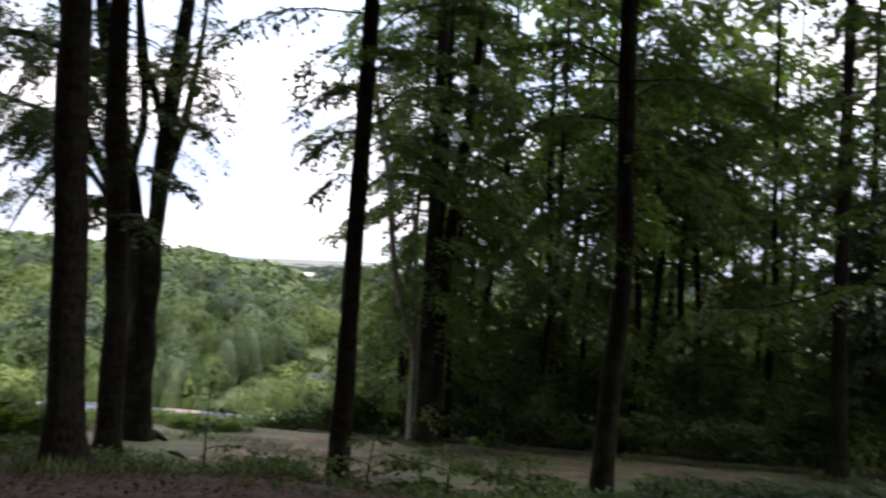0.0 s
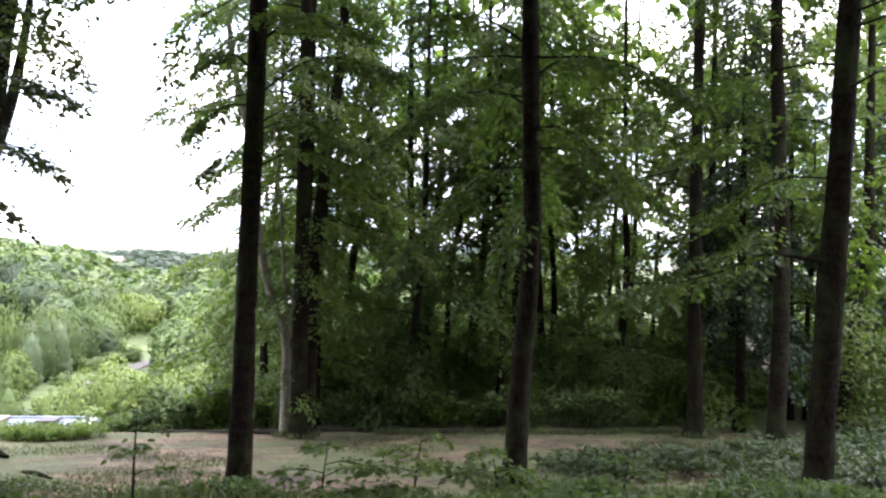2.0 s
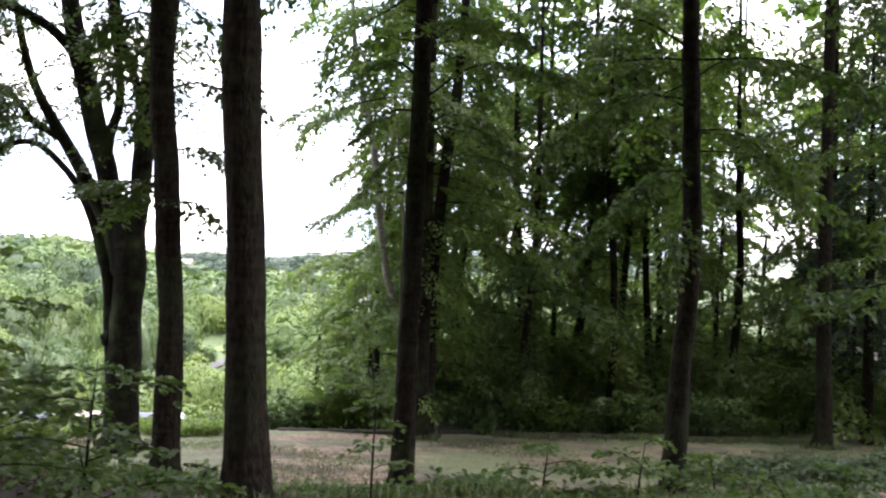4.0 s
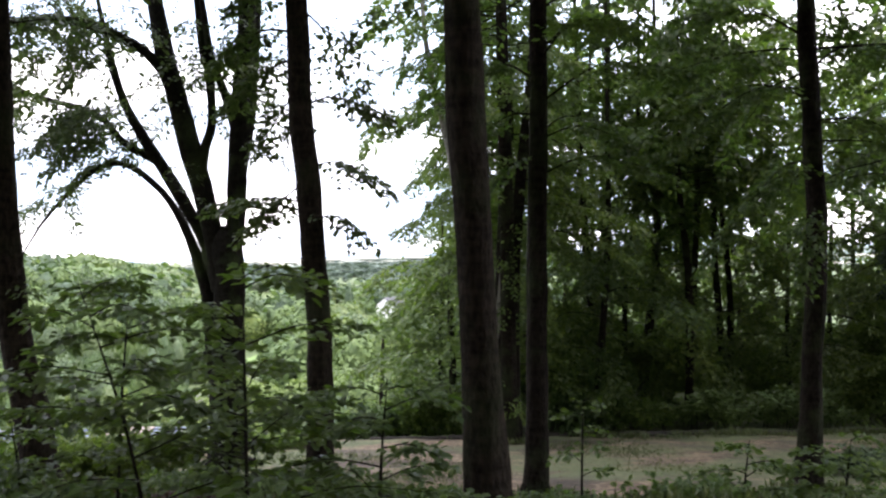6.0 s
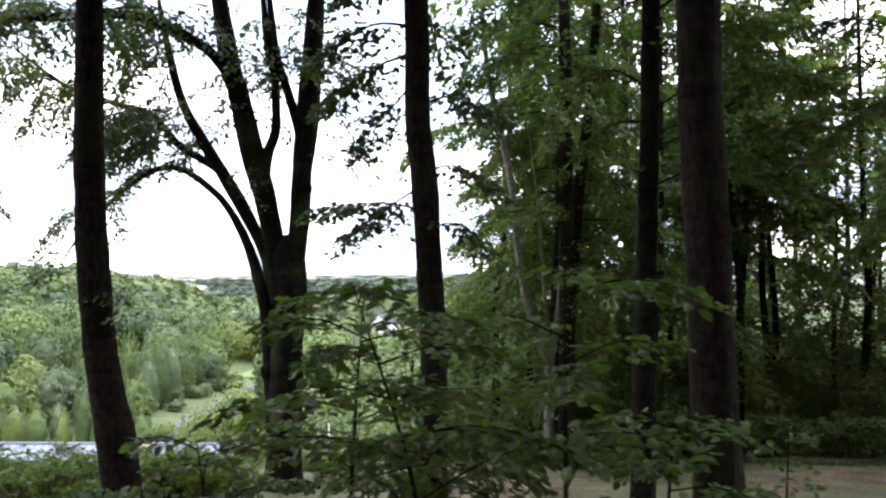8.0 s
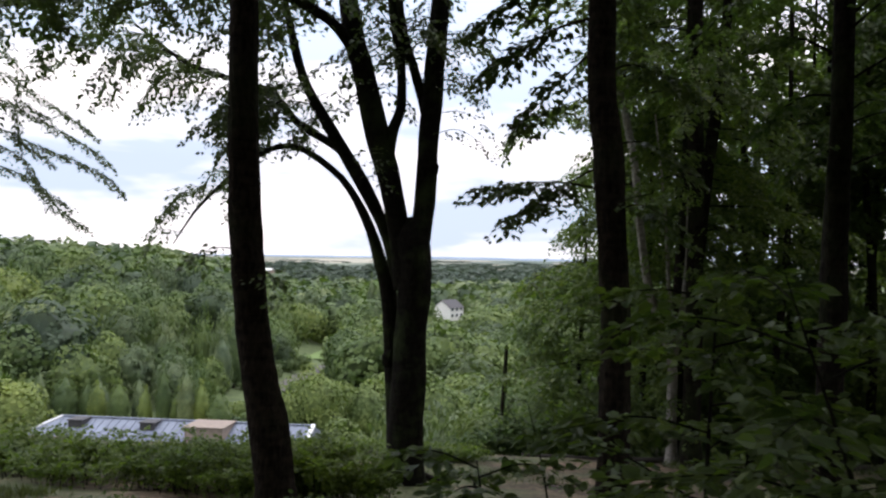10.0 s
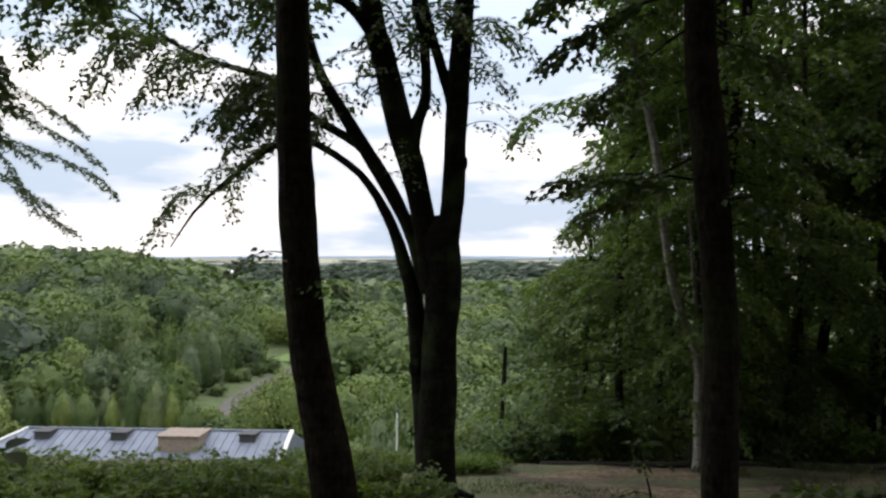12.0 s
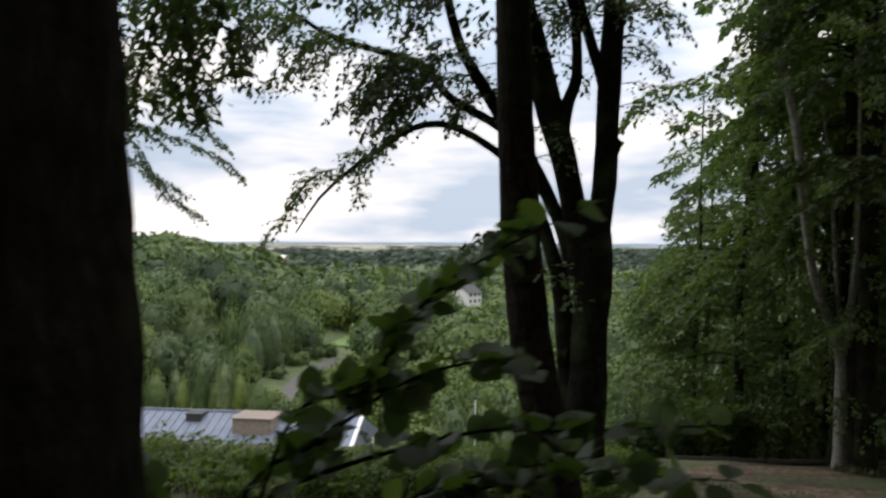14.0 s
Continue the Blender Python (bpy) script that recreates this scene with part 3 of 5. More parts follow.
# the many-stemmed old beech
fork = thing("forked_beech", -7.5, 20.0, ground_z(-7.5, 20.0), "old many-stemmed beech with a broad moss-tinted forked trunk", "tree")
FORK_LIMBS = (
    ("trunk", ((-7.44, 20, -4.0, 0.56), (-7.42, 20, -2.8, 0.44), (-7.38, 20, -1.37, 0.42), (-7.33, 20, -0.1, 0.39), (-7.28, 20, 1.1, 0.39), (-7.31, 20, 2.0, 0.39), (-7.34, 20, 2.4, 0.28), (-7.38, 20, 2.62, 0.1)), 18, 0.3),
    ("limb", ((-7.2, 20, 1.6, 0.26), (-7.07, 20, 2.7, 0.25), (-7.02, 20, 3.63, 0.255), (-6.98, 20.1, 5.0, 0.25), (-6.88, 20.2, 6.45, 0.24), (-6.8, 20.4, 8.0, 0.22), (-6.6, 20.8, 13, 0.14), (-6.9, 20.4, 18, 0.06)), 12, 0),
    ("limb", ((-7.5, 20, 1.0, 0.27), (-7.68, 20, 2.3, 0.25), (-7.96, 20, 3.63, 0.275), (-8.24, 20, 4.64, 0.28), (-8.6, 20, 6.16, 0.27), (-8.92, 20, 7.43, 0.24), (-9.8, 20, 13, 0.08)), 12, 0),
    ("limb", ((-7.62, 20.1, -3.0, 0.26), (-7.72, 20.2, -1.6, 0.24), (-7.84, 20.3, -0.2, 0.22), (-7.95, 20.3, 0.86, 0.2), (-8.14, 20.3, 1.5, 0.17), (-8.42, 20.3, 2.35, 0.13), (-8.9, 20.4, 3.22, 0.1), (-9.45, 20.6, 3.8, 0.09), (-10.51, 21.3, 4.45, 0.09), (-11.41, 21.6, 4.45, 0.08), (-12.39, 22.1, 3.98, 0.07), (-14.0, 23.2, 3.05, 0.045), (-14.9, 23.5, 1.95, 0.02)), 9, 0),
    ("limb", ((-7.62, 20.1, 0.9, 0.16), (-7.85, 20.2, 1.75, 0.15), (-8.12, 20.2, 2.5, 0.15), (-8.6, 20.2, 3.4, 0.18), (-9.05, 20.3, 4.12, 0.17), (-9.62, 20.3, 5.05, 0.15), (-10.15, 20.4, 6.0, 0.12), (-10.5, 20.4, 7.2, 0.1), (-11, 20.5, 9.5, 0.04)), 9, 0),
    ("limb", ((-8.57, 20.2, 3.4, 0.12), (-9.3, 20.8, 4.3, 0.11), (-10.46, 21, 5.03, 0.1), (-11.28, 21, 5.85, 0.085), (-13.34, 21, 6.55, 0.06), (-15.0, 21.2, 7.7, 0.03)), 8, 0),
    ("limb", ((-8.0, 20, 3.7, 0.15), (-7.86, 20, 4.6, 0.14), (-7.66, 20, 5.3, 0.125), (-7.7, 20, 6.6, 0.11), (-7.89, 20, 7.41, 0.1), (-8.2, 20, 11, 0.04)), 8, 0),
    ("limb", ((-6.98, 20.1, 4.7, 0.15), (-7.12, 20.15, 5.3, 0.13), (-7.4, 20.2, 6.2, 0.12), (-7.7, 20.0, 7.4, 0.1), (-8.0, 19.8, 10.5, 0.03)), 8, 0),
    ("limb", ((-8.68, 20, 6.4, 0.14), (-9.4, 19.5, 7.25, 0.13), (-10.8, 18.9, 7.75, 0.12), (-12.6, 18.6, 7.65, 0.11), (-15.0, 18.2, 7.4, 0.1), (-18.5, 17.6, 6.8, 0.05)), 9, 0),
    ("limb", ((-7.0, 20.15, 3.8, 0.16), (-6.9, 20.9, 5.6, 0.14), (-6.88, 21.5, 7.5, 0.11), (-6.8, 22.0, 10.5, 0.04)), 9, 0),
)
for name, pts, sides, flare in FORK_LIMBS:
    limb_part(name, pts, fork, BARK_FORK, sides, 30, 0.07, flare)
# swellings and branch scars on the stems
for kx, ky, kz, kr in ((-6.86, 19.9, 3.76, 0.14), (-7.75, 19.9, 3.4, 0.13), (-7.1, 19.85, 1.62, 0.17), (-7.86, 20.15, -0.75, 0.19), (-8.58, 20.1, 3.45, 0.13), (-7.3, 19.75, -1.6, 0.17)):
    bm = bmesh.new()
    bmesh.ops.create_icosphere(bm, subdivisions=3, radius=kr)
    for v in bm.verts:
        v.co = Vector((v.co.x, v.co.y, v.co.z * 1.3)) * (1 + 0.28 * noise.noise(v.co * 9 + Vector((kx, ky, kz))))
        v.co += Vector((kx, ky, kz)) - fork.location
    me = bm_mesh("knot", bm, BARK_FORK)
    me.polygons.foreach_set("use_smooth", np.ones(len(me.polygons), bool))
    part("knot", me, fork)
frng = np.random.RandomState(5)
f_leaf, f_wood = [], []
f_off = np.array([*fork.location, 0.0])


def fork_twigs(pts, spray, per_m, leaves, size, start=0.1, spread=0.45, hang=0.3):
    line = smooth_line(np.asarray(pts, float) - f_off, 14)
    f_wood.append(tube(line, 5, 0.0))
    f_leaf.append(branch_foliage(frng, line, spray, per_m, leaves, size, spread, start, 0.0, hang))


# drooping leafy boughs on its open side, grown from the long limbs
def limb_point(k, u):
    return smooth_line(FORK_LIMBS[k][1], 40)[int(u * 39)]


for k in range(100):
    if k % 5 == 2 and k % 2:
        continue
    limb, lo, hi = ((5, 0.45, 1.0), (8, 0.25, 1.0), (3, 0.72, 1.0), (4, 0.6, 1.0), (5, 0.5, 1.0))[k % 5]
    p = limb_point(limb, frng.uniform(lo, hi))
    L = frng.uniform(0.9, 2.5) * (0.7 if limb == 3 else 1.0)
    az = frng.uniform(1.9, 4.4)
    d = np.array([math.cos(az), math.sin(az) * 0.8, 0]) * L
    r = frng.uniform(-0.1, 0.25) * L
    fork_twigs([(*p[:3], 0.013), (*(p[:3] + d * 0.5 + [0, 0, r]), 0.009), (*(p[:3] + d + [0, 0, r - frng.uniform(0.3, 0.6) * L]), 0.003)], 0.6, 7.5, 12, 0.125)
for k in range(34):
    p = limb_point(8, frng.uniform(0.3, 1.0))
    L = frng.uniform(0.8, 2.0)
    az = frng.uniform(0, 6.3)
    d = np.array([math.cos(az), math.sin(az), 0]) * L
    fork_twigs([(*p[:3], 0.012), (*(p[:3] + d * 0.5 + [0, 0, frng.uniform(0.0, 0.4) * L]), 0.008), (*(p[:3] + d - [0, 0, frng.uniform(0.0, 0.4) * L]), 0.003)], 0.6, 6.5, 12, 0.125)
for k in range(40):
    p = limb_point((2, 6, 7, 1, 9)[k % 5], frng.uniform(0.58, 0.9))
    L = frng.uniform(0.8, 2.0)
    az = frng.uniform(0, 6.3)
    d = np.array([math.cos(az), math.sin(az), 0]) * L
    fork_twigs([(*p[:3], 0.012), (*(p[:3] + d * 0.5 + [0, 0, 0.15 * L]), 0.008), (*(p[:3] + d - [0, 0, frng.uniform(0.0, 0.35) * L]), 0.003)], 0.55, 6.0, 11, 0.12)
for k in range(16):
    p = limb_point((2, 6, 7, 4)[k % 4], frng.uniform(0.35, 0.8))
    L = frng.uniform(0.6, 1.4)
    az = frng.uniform(0, 6.3)
    d = np.array([math.cos(az), math.sin(az), 0]) * L
    fork_twigs([(*p[:3], 0.012), (*(p[:3] + d * 0.5 + [0, 0, 0.1 * L]), 0.008), (*(p[:3] + d - [0, 0, 0.15 * L]), 0.003)], 0.5, 4.5, 8, 0.1)
for k in range(12):
    p = limb_point(1, frng.uniform(0.4, 0.8))
    L = frng.uniform(0.8, 2.0)
    d = np.array([L, frng.uniform(-0.5, 0.5) * L, 0])
    fork_twigs([(*p[:3], 0.013), (*(p[:3] + d * 0.5 + [0, 0, 0.05 * L]), 0.009), (*(p[:3] + d - [0, 0, 0.3 * L]), 0.003)], 0.6, 5.0, 8, 0.105)
# high crown top out of view, added to block light from above
fl = np.array([(-7.2, 20, 7.0, 0.1), (-7.5, 20, 19.5, 0.06)]) - f_off
a, b = crown_branches(frng, fl, 20.5, 22.5, 22, 6.0, 0.7, 7, 2.2, 1.7)
f_wood += a
f_leaf += b
# leaf clusters far out on the open side
for bx, by, bz in ((-16.3, 23.0, 3.5), (-16.8, 23.2, 4.3), (-17.1, 22.8, 5.1), (-17.9, 23.0, 3.0), (-18.3, 22.6, 4.3), (-17.6, 23.4, 2.4), (-18.6, 23.0, 5.6)):
    fork_twigs([(-18.5, 17.6, 6.8, 0.035), (-20.6, 21.0, bz + 2.4, 0.022), (-19.4, by - 0.2, bz + 1.5, 0.013), (bx - 0.9, by, bz + 0.6, 0.008), (bx, by, bz, 0.003)], 0.5, 9.0, 12, 0.1, 0.45, 0.4, 0.12)
stuff_part("branchwork", mesh_of("branchwork", *joined(f_wood), BARK_FORK, True), fork)
part("crown", mesh_of("crown", *joined(f_leaf), LEAF_HIGH), fork)

# the clump with pale stems by the timber edging
clump = thing("beech_clump", 0.1, 25.1, ground_z(0.1, 25.1), "clump of beech stems, two pale and the rest dark", "tree")
cz = clump.location[2]
for pts, m in (
    (((-0.33, 25, cz - 0.1, 0.17), (-0.35, 25, -2.5, 0.15), (-0.37, 25, -1.14, 0.14), (-0.98, 25, 0.61, 0.12), (-1.29, 25, 2.48, 0.115), (-1.56, 25, 4.93, 0.11), (-2.24, 25, 8.24, 0.09), (-2.44, 25, 12, 0.05)), BARK_PALE),
    (((-0.36, 25, -1.4, 0.1), (-0.24, 25, -0.9, 0.1), (0.03, 25, 1.18, 0.09), (0.09, 25, 3.12, 0.075), (0.1, 25, 6, 0.04)), BARK_PALE),
    (((-0.33, 25.05, -0.7, 0.06), (-0.45, 25.05, 0.9, 0.055), (-0.6, 25.05, 3.2, 0.045), (-0.9, 25.1, 6, 0.02)), BARK_PALE),
    (((0.13, 24.55, cz - 0.1, 0.3), (0.14, 24.55, -2.5, 0.26), (0.16, 24.55, 0.6, 0.24), (0.18, 24.6, 4, 0.22), (0.18, 24.7, 8, 0.19), (0.1, 24.8, 16, 0.1)), BARK_DARK),
    (((0.3, 25.7, cz - 0.1, 0.25), (0.4, 25.7, 0.6, 0.22), (0.75, 25.7, 4.4, 0.19), (1.2, 25.7, 8.1, 0.16), (1.6, 25.7, 15, 0.08)), BARK_DARK),
    (((-0.05, 25.9, cz - 0.1, 0.22), (0.0, 25.9, 0.6, 0.19), (0.2, 25.9, 5, 0.16), (0.3, 25.9, 14, 0.07)), BARK_DARK),
):
    limb_part("stem", pts, clump, m, 10, 26, 0.05, 0.35 if pts[0][2] < -4 else 0.0, "pale grey stem" if m is BARK_PALE else "")
crng = np.random.RandomState(8)
ax = np.array([(0.1, 24.9, -4.4, 0.2), (0.0, 25.4, 14.0, 0.1)]) - np.array([*clump.location, 0.0])
wood, leaf = crown_branches(crng, ax, 6.6, 18.0, 52, 3.9, 0.145, 15, 9.0, 0.8)
for low, high, count, reach, face in ((3.4, 6.6, 8, 2.4, 3.6), (4.0, 6.6, 8, 2.2, 5.4), (1.0, 3.0, 2, 1.4, 4.4), (10.5, 15.0, 16, 4.6, 3.5), (7.5, 10.5, 5, 2.6, 3.2)):
    a, b = crown_branches(crng, ax, low, high, count, reach, 0.12, 13, 9.0, 0.6, face, 0.2)
    wood += a
    leaf += b
stuff_part("branchwork", mesh_of("branchwork", *joined(wood), BARK_DARK, True), clump)
part("crown", mesh_of("crown", *joined(leaf), LEAF), clump)

# ---- the wood behind the clearing ----
wrng = np.random.RandomState(21)
spots = [(1.2, 31.0), (10.7, 39.5), (-1.6, 29.5), (3.5, 29.0), (4.25, 32.4), (9.6, 32.6), (4.75, 33.6), (7.85, 32.2), (11.9, 30.6), (-0.2, 34.0), (15.5, 29.0), (18.5, 26.0), (5.4, 32.2), (6.05, 33.0)]
tries = 0
while len(spots) < 48 and tries < 5000:
    tries += 1
    x, y = wrng.uniform(-1.5, 44), wrng.uniform(27.5, 60)
    if (16 < x < 25.5 and 33 < y < 44) or x > 8 + 0.75 * y or x < -1.5 + 0.02 * (y - 27):
        continue
    if min(math.hypot(x - a, y - b) for a, b in spots) > 3.6:
        spots.append((x, y))
for k, (x, y) in enumerate(spots):
    z = ground_z(x, y)
    r = wrng.uniform(0.13, 0.24)
    dx = wrng.uniform(-1.3, 1.3) if k else 1.1
    bow = wrng.uniform(-0.5, 0.5)
    H = wrng.uniform(22, 25)
    near = y < 36
    pts = [(x, y, z, r * 1.15), (x + dx * 0.12 + bow * 0.5, y, z + 2, r), (x + dx * 0.5 + bow, y, z + 6, r * 0.85), (x + dx * 0.8 + bow * 0.4, y, z + 10, r * 0.65), (x + dx, y, z + H, r * 0.2)]
    size, spray = (0.185, 1.3) if near else (0.28, 1.6)
    beech("woodland_beech", "slim woodland beech with drooping layered leaves", pts, 100 + k,
          ([dict(low=z + 1.5, high=z + 3.4, count=6, reach=3.3, size=0.16, leaves=26, per_m=6.0, spray=1.1, face=-1.6, up=0.12, spread=0.36)] if y < 34 else []) +
          [dict(low=z + 2.6, high=z + 9.5, count=(11 if x < 8 else 8) if near else 9 if x < 8 else 6, reach=4.4, size=size, leaves=24 if near else 17, per_m=4.6 if near else 3.2, spray=spray, spread=0.34),
           dict(low=z + 9.5, high=z + 18.5, count=(11 if x < 7 else 16) if near else 9 if y < 45 else 6, reach=4.6, size=0.23 if near else 0.34, leaves=16, per_m=4.6, spray=1.4, spread=0.34),
           # coarse top above the view, added to shade the wood below
           dict(low=z + 19.5, high=z + H, count=5, reach=3.6, size=0.6, leaves=8, per_m=2.4, spray=1.6)],
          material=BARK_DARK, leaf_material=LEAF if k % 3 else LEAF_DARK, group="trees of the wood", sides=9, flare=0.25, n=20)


for k, (x, y, H) in enumerate(((-0.6, 28.7, 19.0), (0.5, 31.8, 19.0), (-2.4, 33.5, 11.0), (-1.2, 37.0, 13.5), (0.4, 27.9, 17.0), (-5.6, 38.0, 5.5), (12.6, 33.8, 11.0), (16.4, 32.6, 6.0), (9.2, 37.0, 13.0), (19.4, 29.6, 12.0), (15.4, 36.0, 6.0), (18.2, 35.4, 6.5), (22.5, 41.0, 13.0))):
    z = ground_z(x, y)
    beech("woodland_beech", "leafy young beech on the edge of the wood", [(x, y, z, 0.13), (x, y, z + 4, 0.1), (x + 0.2, y, z + 8, 0.07), (x + 0.2, y, z + H, 0.02)], 180 + k,
          [dict(low=z + 0.8, high=z + H - 0.5, count=44, reach=3.0, size=0.16, leaves=18, per_m=6.4, spray=0.95)], material=BARK_DARK, leaf_material=LEAF, group="trees of the wood", sides=9, flare=0.25, n=20)

for k, (x, y, H) in enumerate(((7.2, 29.8, 16.5), (10.0, 33.6, 18.0), (16.6, 30.4, 17.0))):
    z = ground_z(x, y)
    beech("woodland_beech", "tall dark beech with a dense shading crown in the wood", [(x, y, z, 0.17), (x + 0.1, y, z + 5, 0.14), (x - 0.2, y, z + 10, 0.1), (x, y, z + H, 0.02)], 230 + k,
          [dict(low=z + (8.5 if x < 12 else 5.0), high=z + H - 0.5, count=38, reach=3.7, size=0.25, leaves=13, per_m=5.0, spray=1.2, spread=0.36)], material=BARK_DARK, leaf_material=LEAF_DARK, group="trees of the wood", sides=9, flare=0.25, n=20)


def spruce(x, y, H, seed):
    rng = np.random.RandomState(seed)
    z = ground_z(x, y)
    root = thing("spruce_tree", x, y, z, "dark spruce with drooping needle sprays at the wood's edge", "tree", "spruces")
    v, f = tube(smooth_line([(0, 0, -0.1, 0.2), (0, 0, H * 0.5, 0.13), (0, 0, H, 0.02)], 16), 9, 0.05, 0.2, seed)
    part("trunk", mesh_of("trunk", v, f, BARK_DARK, True), root)
    wood, leaf = [], []
    for h in np.arange(2.5, H - 0.3, 0.16):
        az = rng.uniform(0, 2 * np.pi)
        L = (0.5 + 2.9 * (1 - h / H)) * rng.uniform(0.7, 1.1)
        d = np.array([math.cos(az), math.sin(az), 0])
        pts = [(*(d * L * s + np.array([0, 0, h + L * (0.1 * s - 0.45 * s * s)])), 0.02 * (1 - 0.8 * s)) for s in np.linspace(0, 1, 4)]
        line = smooth_line(pts, 7)
        wood.append(tube(line, 4, 0.0))
        leaf.append(branch_foliage(rng, line, 0.55, 8.0, 13, 0.155, 0.3, 0.1, 0, 0.4))
    stuff_part("branchwork", mesh_of("branchwork", *joined(wood), BARK_DARK, True), root)
    part("crown", mesh_of("crown", *joined(leaf), NEEDLE), root)


for k, (x, y, H) in enumerate(((15.2, 26.4, 15), (18.6, 29.5, 16), (21.5, 27.0, 14))):
    spruce(x, y, H, 60 + k)

# unseen wooded hillside behind the path: closes the place and blocks sky light
brng = np.random.RandomState(90)
for k in range(30):
    x, y = -34 + 7.0 * (k % 10) + brng.uniform(-1.5, 1.5), (-4.2, -11, -19)[k // 10] + brng.uniform(-0.8, 0.8)
    z = ground_z(x, y)
    beech("unseen_hill_beech", "unseen tall beech on the hillside behind the path, added to block sky light", [(x, y, z, 0.3), (x, y, z + 6, 0.24), (x + 0.3, y, z + 14, 0.16), (x + 0.5, y, z + 22, 0.05)], 600 + k,
          [dict(low=z + (8.5 if k < 10 else 5.0), high=z + 22, count=36, reach=5.6, size=1.2, leaves=6, per_m=2.0, spray=2.0)], material=BARK_DARK, leaf_material=LEAF_DARK, group="trees of the hillside", sides=8, flare=0.2, n=12)

# ---- timber edging of the clearing ----
edging = thing("timber_edging", -4.7, 26.0, ground_z(-4.7, 26.0), "low weathered timber edging along the clearing", "edging")
ex = -4.7
erng = np.random.RandomState(3)
while ex < 12.5:
    L = erng.uniform(2.3, 3.2)
    z0, z1 = ground_z(ex, 26.0), ground_z(ex + L, 26.0)
    bm = bmesh.new()
    bmesh.ops.create_cone(bm, cap_ends=True, segments=10, radius1=0.1, radius2=0.085, depth=L - 0.03)
    for v in bm.verts:
        v.co.x *= 1 + 0.08 * noise.noise(v.co * 3)
    bmesh.ops.bevel(bm, geom=[e for e in bm.edges if e.calc_face_angle(0) > 0.9], offset=0.012, segments=1, affect="EDGES")
    beam = part("beam", bm_mesh("beam", bm, TIMBER), edging)
    mid = Vector((ex + L / 2, 26.0 + erng.uniform(-0.04, 0.04), (z0 + z1) / 2 + 0.06))
    beam.matrix_local = Matrix.Translation(mid - edging.location) @ Vector((L, 0, z1 - z0)).to_track_quat("Z", "Y").to_matrix().to_4x4()
    ex += L

# fallen wood on the ground
for label, pts in (
    ("dark fallen branch lying at the clearing's edge", ((-7.95, 21.6, 0.06, 0.1), (-7.3, 20.95, 0.1, 0.12), (-6.6, 20.3, 0.05, 0.05))),
    ("short dark fallen stick on the trodden earth", ((-4.75, 17.15, 0.03, 0.035), (-4.2, 16.5, 0.06, 0.05), (-3.65, 15.95, 0.03, 0.025))),
):
    x, y = pts[0][:2]
    stick = thing("fallen_branch", x, y, ground_z(x, y), label, "branch", "fallen branches")
    line = [(a - x, b - y, ground_z(a, b) + h - stick.location[2], r) for a, b, h, r in pts]
    part("wood", mesh_of("wood", *tube(smooth_line(line, 14), 9, 0.12), BARK_DARK, True), stick)

# ---- low growth ----
def bush(name, label, category, x, y, rx, ry, h, seed, count, size, material, group="", leaves=9, spray=0.4, lean=0.5):
    """A mound of arching stems with leaves."""
    rng = np.random.RandomState(seed)
    root = thing(name, x, y, ground_z(x, y), label, category, group)
    wood, leaf = [], []
    for _ in range(count):
        a, q = rng.uniform(0, 2 * np.pi), math.sqrt(rng.uniform(0, 1))
        bx, by = rx * q * math.cos(a), ry * q * math.sin(a)
        bz = ground_z(x + bx, y + by) - root.location[2]
        hh = h * (1.05 - 0.6 * q * q) * rng.uniform(0.6, 1.1)
        b = rng.uniform(0, 2 * np.pi)
        ox, oy = math.cos(b) * lean * hh, math.sin(b) * lean * hh
        line = smooth_line([(bx, by, bz - 0.03, 0.009), (bx + ox * 0.4, by + oy * 0.4, bz + hh * 0.7, 0.007), (bx + ox, by + oy, bz + hh, 0.004)], 5)
        wood.append(tube(line, 3, 0.0))
        leaf.append(branch_foliage(rng, line, spray, max(5.0, 6.0 / max(hh, 0.4)), leaves, size, 0.5, 0.04, 0.1, 0.1))
    stuff_part("stemwork", mesh_of("stemwork", *joined(wood), BARK_DARK, True), root)
    part("foliage", mesh_of("foliage", *joined(leaf), material), root)
    return root


for k, (x, y, rx, ry, h) in enumerate(((-13.0, 17.6, 2.6, 1.6, 1.05), (-10.2, 17.0, 2.2, 1.5, 1.15), (-16.6, 18.6, 2.6, 1.6, 1.0), (-8.6, 16.0, 1.5, 1.0, 1.1), (-20.5, 19.5, 2.8, 2.0, 1.3), (-11.2, 22.0, 2.6, 1.6, 0.22), (-7.2, 24.4, 1.6, 0.8, 0.14), (-9.6, 25.0, 2.8, 1.0, 0.17), (-13.5, 21.5, 3.0, 1.4, 0.3))):
    bush("bramble_bush", "dense mound of bright green brambles on the slope edge", "bush", x, y, rx, ry, h, 200 + k, 130, 0.1, BRAMBLE, "brambles", 12)
for k, (x, y, rx, ry, h) in enumerate(((9.0, 17.6, 2.6, 1.7, 0.5), (12.8, 18.4, 2.8, 1.9, 0.6), (16.5, 19.5, 2.8, 2.1, 0.65), (11.5, 13.8, 2.2, 1.4, 0.6), (14.8, 15.0, 2.4, 1.6, 0.7), (19.5, 22.5, 2.6, 2.0, 0.8), (23.0, 25.0, 2.8, 2.0, 0.9))):
    bush("low_bush", "low spreading dark green bush in the clearing", "bush", x, y, rx, ry, h, 230 + k, 115, 0.115, BUSH_SHADED, "low bushes", 9, 0.34, 0.8)
